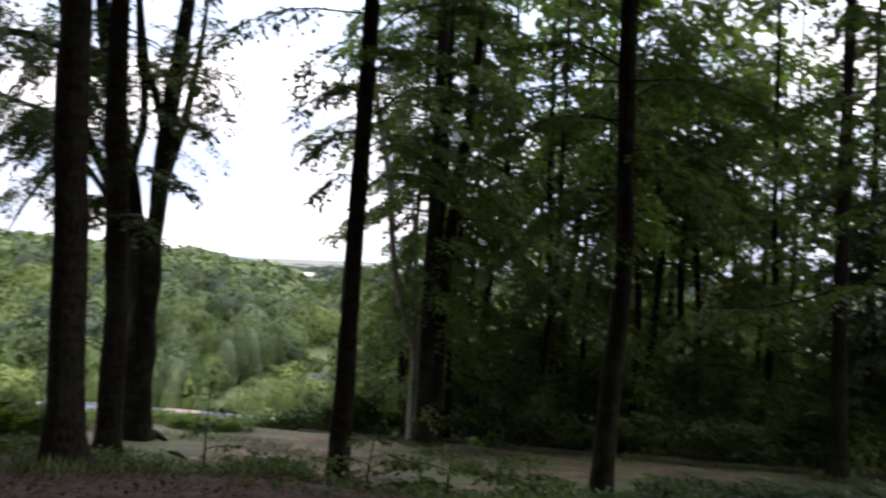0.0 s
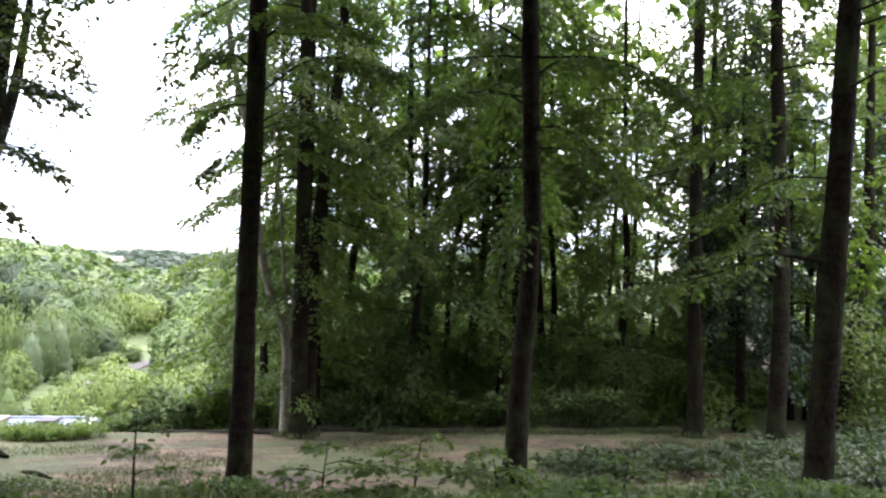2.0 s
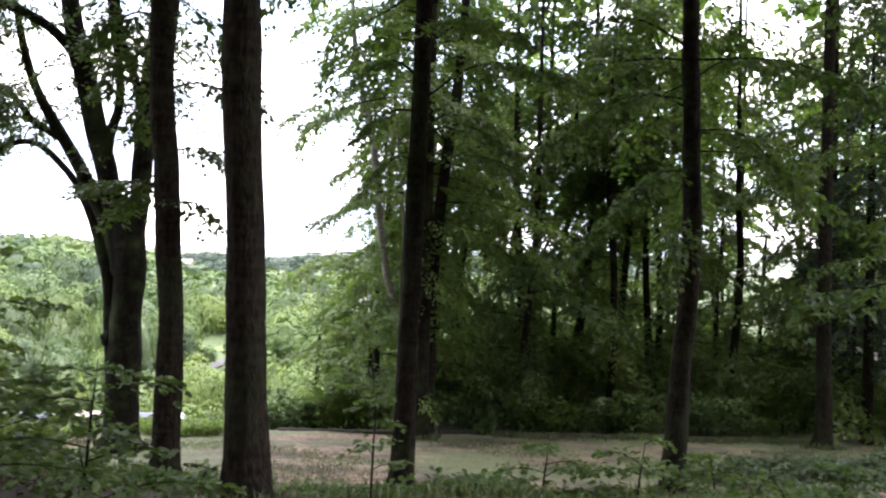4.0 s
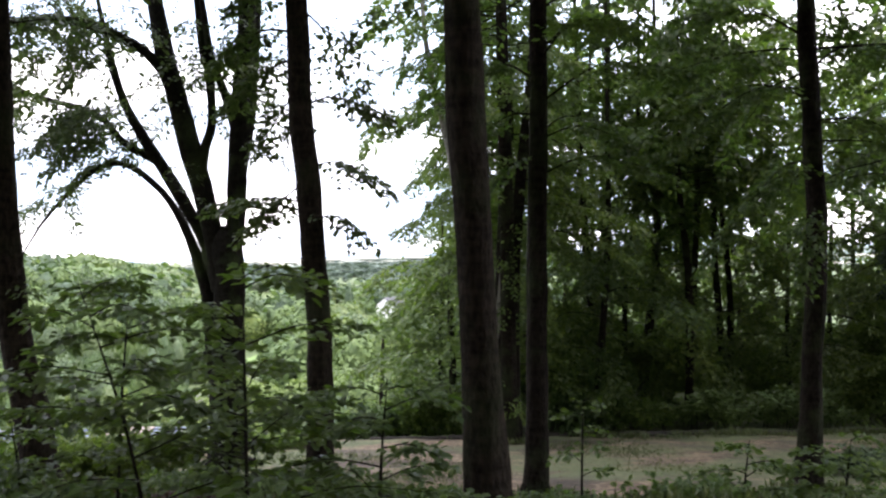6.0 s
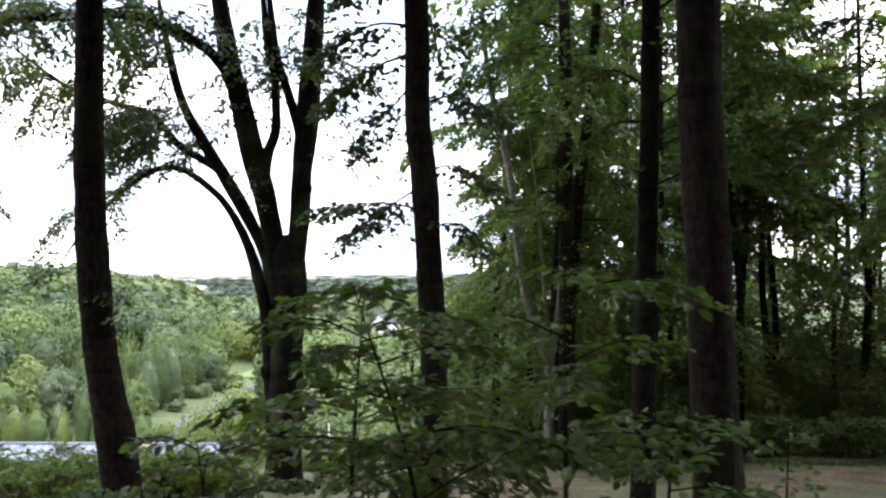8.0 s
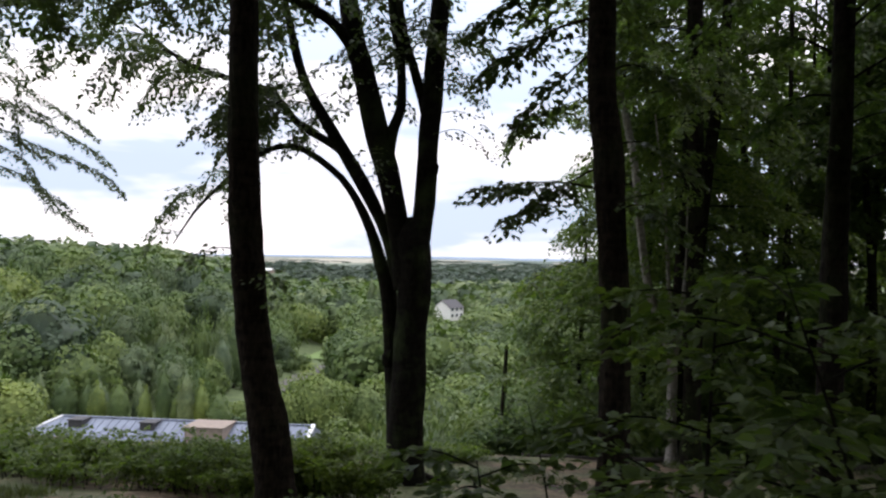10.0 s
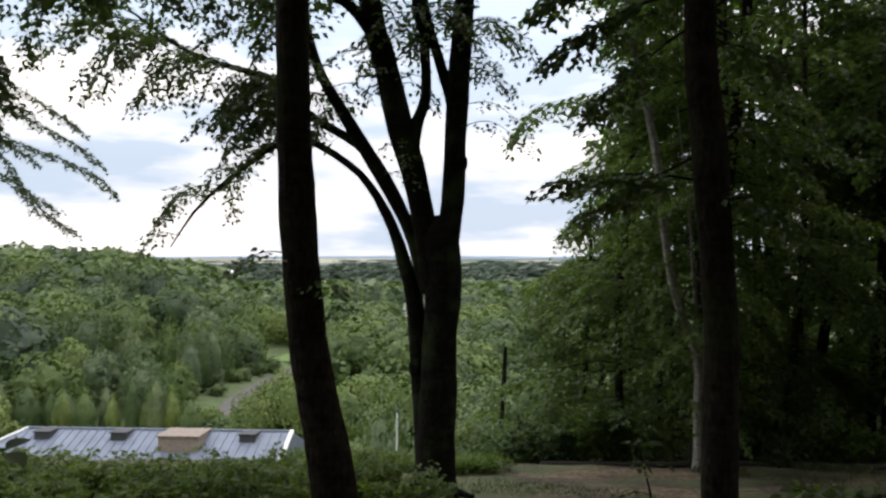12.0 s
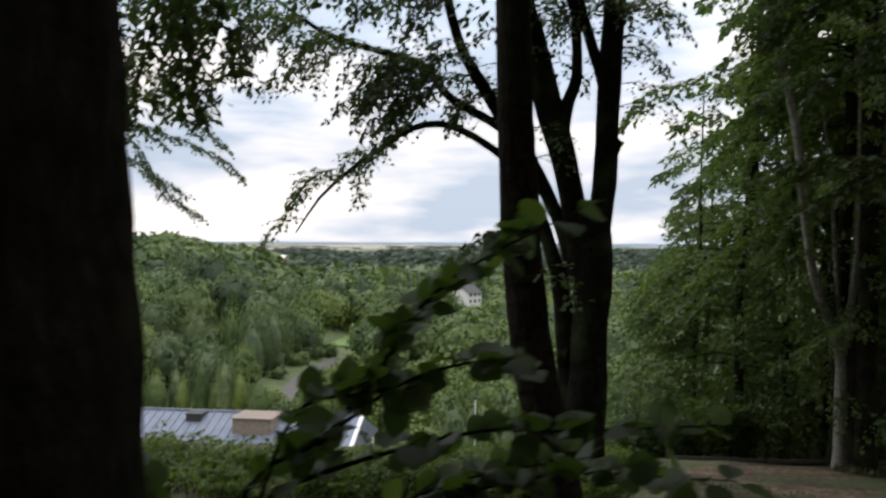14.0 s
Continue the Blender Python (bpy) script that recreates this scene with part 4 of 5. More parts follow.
for k, (x, y, rx, ry, h) in enumerate(((-4.6, 28.0, 1.3, 1.0, 1.7), (-2.6, 27.4, 1.3, 0.8, 2.2), (1.8, 27.6, 1.4, 0.9, 1.1), (4.5, 27.6, 1.4, 0.8, 0.9), (7.5, 27.8, 1.4, 0.9, 1.1), (-8.0, 30.0, 2.2, 1.6, 1.0), (10.4, 27.6, 1.5, 0.9, 1.2), (13.6, 28.6, 1.3, 1.0, 2.0), (-6.6, 28.0, 1.6, 1.2, 0.6), (15.6, 31.5, 1.5, 1.0, 3.0), (21.6, 33.4, 1.6, 1.0, 2.6), (18.6, 33.4, 1.2, 0.7, 1.0), (22.0, 29.5, 2.0, 1.4, 2.6), (26.5, 31.0, 2.2, 1.4, 2.8), (24.5, 36.0, 2.4, 1.6, 3.2))):
    bush("hazel_bush", "tall leafy bush beyond the timber edging", "bush", x, y, rx, ry, h, 260 + k, 52, 0.17, LEAF if k % 2 else FAR_A, "bushes beyond the edging", 10, 0.7, 0.35)


hrng = np.random.RandomState(288)
for k in range(20):
    x, y = 4 + 2.0 * k + hrng.uniform(-1, 1), 50 + hrng.uniform(-3, 5)
    if k % 2:
        y -= 6.5
    bush("hazel_bush", "tall dark leafy bush deep in the wood", "bush", x, y, 2.6, 1.8, hrng.uniform(4.5, 6.0), 280 + k, 26, 0.42, LEAF_DARK, "bushes in the wood", 10, 1.1, 0.35)


def sapling(x, y, h, seed, label, lean=(0.0, 0.0), size=0.075, branches=11, reach=0.9, low=0.25):
    rng = np.random.RandomState(seed)
    root = thing("beech_sapling", x, y, ground_z(x, y), label, "sapling", "beech saplings")
    axis = smooth_line([(0, 0, -0.05, 0.016), (lean[0] * 0.4, lean[1] * 0.4, h * 0.5, 0.012), (lean[0], lean[1], h, 0.004)], 14)
    part("stem", mesh_of("stem", *tube(axis, 6, 0.0), BARK_DARK, True), root)
    wood, leaf = [], []
    for k in range(branches):
        hh = h * (low + (1 - low) * (k + rng.uniform(0, 1)) / branches)
        base = np.array([np.interp(hh, axis[:, 2], axis[:, c]) for c in range(3)])
        az = k * 2.4 + rng.uniform(-0.5, 0.5)
        L = reach * rng.uniform(0.6, 1.1) * (1.15 - 0.7 * hh / h)
        d = np.array([math.cos(az), math.sin(az), 0])
        line = smooth_line([(*base, 0.007), (*(base + d * L * 0.5 + [0, 0, 0.13 * L]), 0.005), (*(base + d * L + [0, 0, 0.08 * L]), 0.002)], 8)
        wood.append(tube(line, 4, 0.0))
        leaf.append(branch_foliage(rng, line, 0.27, 18.0, 7, size, 0.4, 0.15, 0.0, 0.06))
    stuff_part("twigwork", mesh_of("twigwork", *joined(wood), BARK_DARK, True), root)
    part("foliage", mesh_of("foliage", *joined(leaf), LEAF_SAP), root)
    return root


sapling(-2.49, 5.3, 2.0, 301, "young beech sapling with thin dark stem on the bank", (0.0, 0.0), 0.08, 12, 1.3, 0.15)
sapling(-3.15, 5.4, 1.9, 302, "young beech sapling leaning on the bank", (-0.5, 0.0), 0.08, 12, 1.35, 0.15)
sapling(-3.8, 6.2, 1.95, 303, "bushy young beech sapling on the bank", (0.1, 0.1), 0.08, 11, 1.5, 0.3)
sapling(-1.75, 6.2, 1.3, 304, "small beech sapling on the bank", (0.1, 0.0), 0.085, 11, 0.9, 0.1)
sapling(-4.9, 6.8, 0.9, 305, "low bushy beech sapling on the bank", (-0.1, 0.0), 0.088, 10, 1.0, 0.1)
sapling(-3.3, 7.4, 1.1, 311, "low bushy beech sapling on the bank", (0.1, 0.0), 0.088, 11, 1.0, 0.1)
for k, (x, y, rx, h) in enumerate(((-6.4, 8.6, 0.8, 0.3), (-1.9, 9.2, 0.9, 0.3), (1.4, 8.8, 0.8, 0.28), (4.9, 8.9, 0.9, 0.3), (7.4, 9.6, 1.0, 0.35), (-4.6, 9.8, 0.8, 0.28), (2.9, 10.6, 0.9, 0.3), (8.6, 11.2, 1.1, 0.4), (0.0, 11.2, 0.8, 0.25))):
    bush("bramble_bush", "low patch of dark green undergrowth on the bank", "bush", x, y, rx, 0.6, h, 620 + k, 46, 0.075, LEAF_DARK, "undergrowth", 7, 0.25, 0.7)
sapling(0.2, 9.0, 1.3, 306, "thin beech seedling on the bank", (0.05, 0), 0.085, 6, 0.4, 0.3)
sapling(3.3, 9.4, 0.9, 307, "low beech sapling on the bank", (0.1, 0), 0.09, 9, 0.8, 0.1)
sapling(4.4, 9.8, 0.8, 308, "low beech sapling on the bank", (-0.1, 0), 0.09, 8, 0.8, 0.1)
sapling(2.2, 9.6, 0.9, 309, "low beech sapling on the bank", (0.1, 0), 0.09, 8, 0.7, 0.1)
sapling(6.0, 10.0, 0.8, 310, "low beech sapling on the bank", (0.1, 0), 0.09, 8, 0.8, 0.1)

sapling(-4.3, 12.0, 1.7, 312, "thin leaning sapling with few leaves beside the clearing", (-0.35, 0.1), 0.075, 5, 0.3, 0.35)

def broad_leaves(rng, pos, along, size):
    """Broad leaves with a short point, cupped along the midrib, each of ten corners."""
    n = len(pos)
    along = along + rng.normal(0, 0.3, (n, 3))
    along /= np.linalg.norm(along, axis=1)[:, None]
    up = rng.normal(0, 0.5, (n, 3)) + np.array([0, -0.35, 0.9])
    side = np.cross(along, up)
    side /= np.linalg.norm(side, axis=1)[:, None] + 1e-9
    nor = np.cross(side, along)
    k = np.asarray(size).reshape(-1, 1)
    rim = ((0.0, 0.05, 0.0), (0.14, 0.27, 0.05), (0.4, 0.4, 0.08), (0.68, 0.34, 0.06), (0.88, 0.16, 0.0))
    half = lambda g: [pos + along * k * t + side * k * w * g + nor * k * h for t, w, h in rim]  # noqa: E731
    rib = [pos + along * k * t - nor * k * h for t, h in ((0.0, 0.0), (0.14, 0.01), (0.4, 0.02), (0.68, 0.02), (0.88, 0.04), (1.0, 0.08))]
    v = np.stack(half(1) + half(-1) + rib, 1).reshape(-1, 3)
    b = 16 * np.arange(n)[:, None]
    quads = [b + q for j in range(4) for q in ([j, j + 1, 11 + j, 10 + j], [11 + j, 6 + j, 5 + j, 10 + j])] + [b + [4, 15, 14, 14], b + [15, 9, 14, 14]]
    f = [list(dict.fromkeys(int(i) for i in row)) for q in quads for row in q]
    return v, f


# the leafy sapling close to the end of the path
near = thing("beech_sapling", -9.35, 5.5, ground_z(-9.35, 5.5), "beech sapling with broad leaves beside the path", "sapling", "beech saplings")
nrng = np.random.RandomState(330)
n_wood, n_leaf = [], []
n_off = np.array([*near.location, 0.0])
for pts in (
    ((-9.35, 5.5, -0.4, 0.014), (-9.38, 5.48, 0.4, 0.012), (-9.34, 5.45, 0.97, 0.009), (-9.14, 5.45, 1.13, 0.007), (-8.98, 5.45, 1.31, 0.006), (-8.87, 5.43, 1.48, 0.005), (-8.72, 5.42, 1.61, 0.004), (-8.47, 5.4, 1.74, 0.002)),
    ((-9.38, 5.48, 0.5, 0.01), (-9.3, 5.46, 0.92, 0.008), (-9.14, 5.45, 1.04, 0.007), (-8.73, 5.45, 1.17, 0.005), (-8.48, 5.46, 1.18, 0.004), (-8.1, 5.5, 1.2, 0.002)),
    ((-9.36, 5.46, 0.75, 0.008), (-9.2, 5.42, 1.19, 0.006), (-9.02, 5.4, 1.27, 0.004), (-8.85, 5.4, 1.29, 0.002)),
    ((-9.14, 5.45, 1.12, 0.006), (-8.93, 5.45, 1.28, 0.005), (-8.72, 5.48, 1.35, 0.004), (-8.55, 5.5, 1.33, 0.002)),
    ((-9.37, 5.48, 0.3, 0.009), (-9.1, 5.52, 0.8, 0.007), (-8.8, 5.55, 1.0, 0.005), (-8.4, 5.6, 1.08, 0.002)),
    ((-9.37, 5.48, 0.2, 0.009), (-9.0, 5.35, 0.7, 0.007), (-8.6, 5.3, 0.98, 0.005), (-8.2, 5.25, 1.05, 0.002)),
    ((-9.36, 5.48, 0.6, 0.008), (-9.6, 5.4, 1.0, 0.006), (-9.8, 5.3, 1.1, 0.003)),
    ((-9.36, 5.48, 0.3, 0.008), (-9.15, 5.3, 0.72, 0.006), (-8.95, 5.2, 0.95, 0.004), (-8.75, 5.15, 0.98, 0.002)),
    ((-9.36, 5.48, 0.4, 0.008), (-8.95, 5.55, 0.85, 0.006), (-8.55, 5.6, 1.02, 0.004), (-8.0, 5.7, 1.0, 0.002)),
    ((-9.37, 5.48, 0.25, 0.008), (-9.45, 5.25, 0.7, 0.006), (-9.4, 5.1, 0.95, 0.004), (-9.3, 5.0, 1.0, 0.002)),
):
    line = smooth_line(np.asarray(pts, float) - n_off, 18)
    n_wood.append(tube(line, 6, 0.0))
    m = int(2 + 30 * np.linalg.norm(np.diff(line[:, :3], axis=0), axis=1).sum())
    s = np.sort(nrng.uniform(0.3, 1.0, m))
    p = np.stack([np.interp(s, np.linspace(0, 1, 18), line[:, c]) for c in range(3)], 1)
    tg = np.stack([np.interp(s, np.linspace(0, 1, 18), np.gradient(line[:, c])) for c in range(3)], 1)
    tg /= np.linalg.norm(tg, axis=1)[:, None]
    out = np.cross(tg, [0, 0, 1.0]) * np.where(np.arange(m) % 2, 1.0, -1.0)[:, None] + tg * 0.6 + nrng.normal(0, 0.25, (m, 3))
    out /= np.linalg.norm(out, axis=1)[:, None]
    for foot, way in zip(p, out):
        n_wood.append(tube(np.array([(*foot, 0.0022), (*(foot + way * 0.03), 0.0016)]), 4, 0.0))
    n_leaf.append((p + out * 0.03, out, nrng.uniform(0.07, 0.115, m)))
part("stem", mesh_of("stem", *joined(n_wood), BARK_DARK, True), near)
part("foliage", mesh_of("foliage", *broad_leaves(nrng, *(np.concatenate(q) for q in zip(*n_leaf))), LEAF_DARK, True), near)

# grass and litter
def scatter(rng, n, x0, x1, y0, y1, keep):
    out = []
    while len(out) < n:
        x, y = rng.uniform(x0, x1), rng.uniform(y0, y1)
        if keep(x, y, rng.uniform(0, 1)):
            out.append((x, y, ground_z(x, y)))
    return np.array(out)


srng = np.random.RandomState(40)
tuft = scatter(srng, 9000, -14, 18, 6.2, 14.5, lambda x, y, u: noise.noise(Vector((x * 0.5, y * 0.5, 7))) > 0.0 + 0.4 * u)
pos = np.repeat(tuft, 3, 0) + srng.normal(0, 0.05, (27000, 3)) * [1, 1, 0]
way = np.stack([srng.normal(0, 0.5, 27000), srng.normal(0, 0.5, 27000), np.ones(27000)], 1)
v, f = blades(srng, pos, way, srng.uniform(0.06, 0.24, 27000), 0.12, -0.3, 0.0)
tagged(part("grass", mesh_of("grass", v, f, GRASS)), "sparse grass and herbs on the bank", "grass", kind="stuff")
fallen = scatter(srng, 30000, -11, 13, 4.2, 11.5, lambda x, y, u: u < 1.2 - (y - 4) / 7)
fallen[:, 2] += 0.012
way = srng.normal(0, 1, (30000, 3)) * [1, 1, 0.25]
v, f = blades(srng, fallen, way, srng.uniform(0.05, 0.095, 30000), 0.6, 0.0, 0.8)
tagged(part("leaf_litter", mesh_of("leaf_litter", v, f, LITTER)), "reddish brown fallen beech leaves on the bank", "leaf litter", kind="stuff")
herb = scatter(srng, 2600, -12, 18, 6.9, 15.5, lambda x, y, u: noise.noise(Vector((x * 0.35, y * 0.6, 21))) > 0.02 + 0.4 * u)
pos = np.repeat(herb, 7, 0) + srng.normal(0, 0.09, (18200, 3)) * [1, 1, 0.0]
pos[:, 2] += srng.uniform(0.02, 0.16, 18200)
way = srng.normal(0, 1, (18200, 3)) * [1, 1, 0.3]
v, f = blades(srng, pos, way, srng.uniform(0.06, 0.11, 18200), 0.6, 0.1, 0.6)
tagged(part("low_herbs", mesh_of("low_herbs", v, f, LEAF_DARK)), "patchy green herbs and seedlings on the bank", "undergrowth", kind="stuff")


bits = scatter(srng, 2200, -16, 18, 12, 26, lambda x, y, u: noise.noise(Vector((x * 0.3, y * 0.3, 5))) + 0.45 > u)
bits[:, 2] += 0.012
way = srng.normal(0, 1, (2200, 3)) * [1, 1, 0.05]
v, f = blades(srng, bits, way, srng.uniform(0.03, 0.08, 2200), 0.5, 0.0, 0.95)
tagged(part("leaf_scraps", mesh_of("leaf_scraps", v, f, LITTER)), "scattered dead leaves and twigs on the trodden earth", "leaf litter", kind="stuff")
rim = np.concatenate([scatter(srng, 600, 2.5, 13, 24.9, 25.9, lambda x, y, u: noise.noise(Vector((x * 0.6, y, 31))) + 0.55 > u)] + [scatter(srng, 130, a - 0.8, a + 0.8, b - 0.7, b + 0.5, lambda x, y, u: math.hypot(x - a, y - b) < 0.3 + 0.5 * u) for a, b in ((0.16, 15.05), (5.5, 15.5), (0.1, 24.5), (-3.5, 12.64), (-8.15, 12.78), (12.85, 24.5))])
pos = np.repeat(rim, 4, 0) + srng.normal(0, 0.06, (4 * len(rim), 3)) * [1, 1, 0]
way = np.stack([srng.normal(0, 0.5, len(pos)), srng.normal(0, 0.5, len(pos)), np.ones(len(pos))], 1)
v, f = blades(srng, pos, way, srng.uniform(0.08, 0.26, len(pos)), 0.16, -0.3, 0.0)
tagged(part("grass_fringe", mesh_of("grass_fringe", v, f, GRASS)), "tufts of grass along the timber edging and round the tree feet", "grass", kind="stuff")
sward = scatter(srng, 5000, -16, 20, 13, 26, lambda x, y, u: noise.noise(Vector((x * 0.22, y * 0.35, 11))) > 0.12 + 0.4 * u)
pos = np.repeat(sward, 3, 0) + srng.normal(0, 0.05, (15000, 3)) * [1, 1, 0]
way = np.stack([srng.normal(0, 0.5, 15000), srng.normal(0, 0.5, 15000), np.ones(15000)], 1)
v, f = blades(srng, pos, way, srng.uniform(0.05, 0.14, 15000), 0.14, -0.3, 0.0)
tagged(part("grass_patches", mesh_of("grass_patches", v, f, GRASS)), "thin patches of grass in the clearing", "grass", kind="stuff")


# ---- the valley ----
def far_crown(seed, kind, cards, size, core=3):
    """Verts and faces of a crown 1 wide and 1 high, its foot at 0: lobes of leaf clumps round a ragged dark body."""
    rng = np.random.RandomState(seed)
    lobes = []
    if kind == "round":
        for k in range(19):
            up = 1 - 1.7 * (k + 0.5) / 19
            a = k * 2.4 + rng.uniform(-0.5, 0.5)
            w = math.sqrt(1 - up * up)
            q = rng.uniform(0.2, 0.36)
            lobes.append((math.cos(a) * w * q, math.sin(a) * w * q, 0.5 + up * q * 1.05, rng.uniform(0.11, 0.21), rng.uniform(0.8, 1.2)))
    else:
        for k in range(5 if kind == "poplar" else 13):
            a, q = k * 2.4, (0.07 * k**0.5 if kind == "poplar" else 0.36 * math.sqrt((k + 0.5) / 15))
            top = (1.0 - 1.3 * q) * rng.uniform(0.8, 1.0)
            for h in np.linspace(0.14, top, 5):
                r = 0.3 * math.sin(math.pi * (0.2 + 0.75 * h / top)) ** 0.8 * (1 - 0.5 * min(k, 1)) if kind == "poplar" else 0.15 * (1.0 - 0.55 * h / top)
                lobes.append((math.cos(a) * q * (1.1 - 0.3 * h), math.sin(a) * q * (1.1 - 0.3 * h), h, r, 0.6 if kind == "poplar" else 1.9))
    b = np.array(lobes)
    mid = np.array([0, 0, b[:, 2].mean()])
    share = b[:, 3] ** 2 * b[:, 4]
    which = rng.choice(len(b), cards * 3, p=share / share.sum())
    d = rng.normal(0, 1, (cards * 3, 3))
    d /= np.linalg.norm(d, axis=1)[:, None]
    pos = b[which, :3] + d * b[which, 3:4] * np.stack([np.ones(len(which)), np.ones(len(which)), b[which, 4]], 1) * rng.uniform(0.94, 1.08, (len(which), 1))
    # clumps buried in another lobe are left out
    rel = (pos[:, None] - b[None, :, :3]) / np.stack([b[:, 3], b[:, 3], b[:, 3] * b[:, 4]], 1)[None]
    deep = ((rel**2).sum(2) < 0.62).any(1)
    keep = np.nonzero(~deep)[0][:cards]
    pos, d = pos[keep], d[keep]
    cards = len(keep)
    d = d * 0.75 + (pos - mid) * 0.8 + np.array([0, 0, 0.15])
    d /= np.linalg.norm(d, axis=1)[:, None]
    round_n = d + rng.normal(0, 0.14, (cards, 3))
    d = d + rng.normal(0, 0.24, (cards, 3))
    d /= np.linalg.norm(d, axis=1)[:, None]
    t = np.cross(d, rng.normal(0, 1, (cards, 3)))
    if kind == "willow":
        t = t * 0.35 - np.array([0, 0, 1.0])
    t /= np.linalg.norm(t, axis=1)[:, None]
    s = np.cross(d, t)
    s /= np.linalg.norm(s, axis=1)[:, None] + 1e-9
    k = (rng.uniform(0.55, 1.4, cards) * size)[:, None]
    w = 0.85 if kind == "round" else 0.42
    o = lambda: rng.uniform(0.75, 1.25, (cards, 1))  # noqa: E731
    bend = d * k * rng.uniform(-0.3, 0.3, (cards, 1))
    v = np.stack([pos - t * k * 0.5 * o(), pos - s * k * w * 0.5 * o() + bend, pos + t * k * 0.55 * o(), pos + s * k * w * 0.5 * o() + bend], 1).reshape(-1, 3)
    v[:, 2] = np.clip(v[:, 2], 0.02, 1.2)
    bm = bmesh.new()
    bmesh.ops.create_icosphere(bm, subdivisions=core, radius=1.0)
    dirs = np.array([q.co[:] for q in bm.verts])
    cf = [[w_.index for w_ in q.verts] for q in bm.faces]
    bm.free()
    if kind != "round":
        dirs = dirs * [0.5, 0.5, 1.0]
        dirs /= np.linalg.norm(dirs, axis=1)[:, None]
    cv = []
    for q in dirs:
        rl = b[:, :3] - mid
        along = rl @ q
        miss = (rl**2).sum(1) - along**2
        r2 = b[:, 3] ** 2
        reach = np.where(miss < r2, along + np.sqrt(np.maximum(0, r2 - miss)), 0.1)
        cv.append(mid + q * max(0.1, np.sort(reach)[-2]) * (0.93 + 0.08 * noise.noise(Vector(q * 6.0) + Vector((seed, 0, 0)))))
    cv = np.array(cv)
    cv[:, 2] = np.clip(cv[:, 2], 0.05, 1.1)
    quads = [[int(p) for p in q] for q in np.arange(4 * cards).reshape(-1, 4)]
    return np.vstack([v, cv]), quads + [[int(p) + 4 * cards for p in q] for q in cf], np.vstack([np.repeat(round_n, 4, 0), cv - mid])


def crown_mesh(name, v, f, m, normals):
    """A crown whose leaf clumps are shaded softly, with the round of the lobe that they lie on."""
    me = mesh_of(name, v, f, m, True)
    n = normals / (np.linalg.norm(normals, axis=1)[:, None] + 1e-9)
    me.normals_split_custom_set_from_vertices(n.tolist())
    return me


FAR_KINDS = {}
CARDS = ((2000, 0.046), (2000, 0.046), (4600, 0.033), (480, 0.094))
for kind, count in (("round", 8), ("poplar", 2), ("willow", 2)):
    for k in range(count):
        v, f, nrm = far_crown(400 + k + 10 * len(kind), kind, *(CARDS[k // 2] if kind == "round" else (1500, 0.055)), 3 if k in (4, 5) else 2)
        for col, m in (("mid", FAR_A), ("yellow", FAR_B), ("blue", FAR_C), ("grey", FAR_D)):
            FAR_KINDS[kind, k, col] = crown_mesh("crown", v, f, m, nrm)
tv, tf = tube(smooth_line([(0, 0, -0.06, 0.028), (0.01, 0, 0.3, 0.02), (0, 0.01, 0.7, 0.008)], 8), 7, 0.05, 0.3)
FAR_TRUNK = mesh_of("trunk", tv, tf, BARK_DARK, True)


def valley_tree(x, y, w, h, kind, k, col, turn=0.0):
    names = {"round": ("valley_tree", "round leafy tree in the valley wood"), "poplar": ("poplar_tree", "narrow upright poplar in the valley"), "willow": ("willow_tree", "pale drooping willow in the valley")}
    name, label = names[kind]
    if kind == "round" and w > 6.2 and y < 104:
        k = 4 + k % 2
    elif kind == "round" and w < 6.2:
        k = 6 + k % 2
    tone = {"mid": "mid-green ", "yellow": "yellow-green ", "blue": "dark blue-green ", "grey": "grey-green "}[col]
    root = thing(name, x, y, ground_z(x, y), tone + label, "tree", kind + " trees of the valley")
    for nm, me in (("trunk", FAR_TRUNK), ("crown", FAR_KINDS[kind, k, col])):
        ob = part(nm, me, root)
        ob.scale = (w, w, h) if nm == "crown" else (h * 0.7, h * 0.7, h)
        ob.rotation_euler = (0, 0, turn)
        if nm == "crown" and kind == "round":
            ob.location = (0, 0, -0.18 * h)
    return root


vrng = np.random.RandomState(77)
ROAD = [(-45.0, 108), (-46.4, 119), (-48.4, 132), (-49.6, 146), (-51.2, 163), (-51.9, 182), (-51.8, 193), (-54, 201), (-66, 207)]


def open_land(x, y):
    """Road, meadow and building plots, kept free of trees."""
    for (a, b), (c, d) in zip(ROAD, ROAD[1:]):
        t = max(0, min(1, ((x - a) * (c - a) + (y - b) * (d - b)) / ((c - a) ** 2 + (d - b) ** 2)))
        if math.hypot(x - a - t * (c - a), y - b - t * (d - b)) < 3.9:
            return True
    if -70 < x < -53 and 190 < y < 228:
        return True
    if -58 < x < -20 and 58 < y < 84:
        return True
    if -50 < x < -28 and 325 < y < 362:
        return True
    # the open view down to the road and the meadow
    q = -(x + 6) / (y - 3)
    p = -(x - 2) / (y - 0.4)
    return (0.265 < q < 0.37 and 84 < y < 134) or (0.255 < q < 0.325 and 125 < y < 190) or (0.275 < p < 0.315 and 100 < y < 190)


def house_view(x, y):
    """The strip of lower growth in front of the white house."""
    return 150 < y < 347 and (0.06 < -(x + 6.8) / (y - 3.3) < 0.118 or 0.088 < -(x + 2.6) / (y - 0.8) < 0.122)


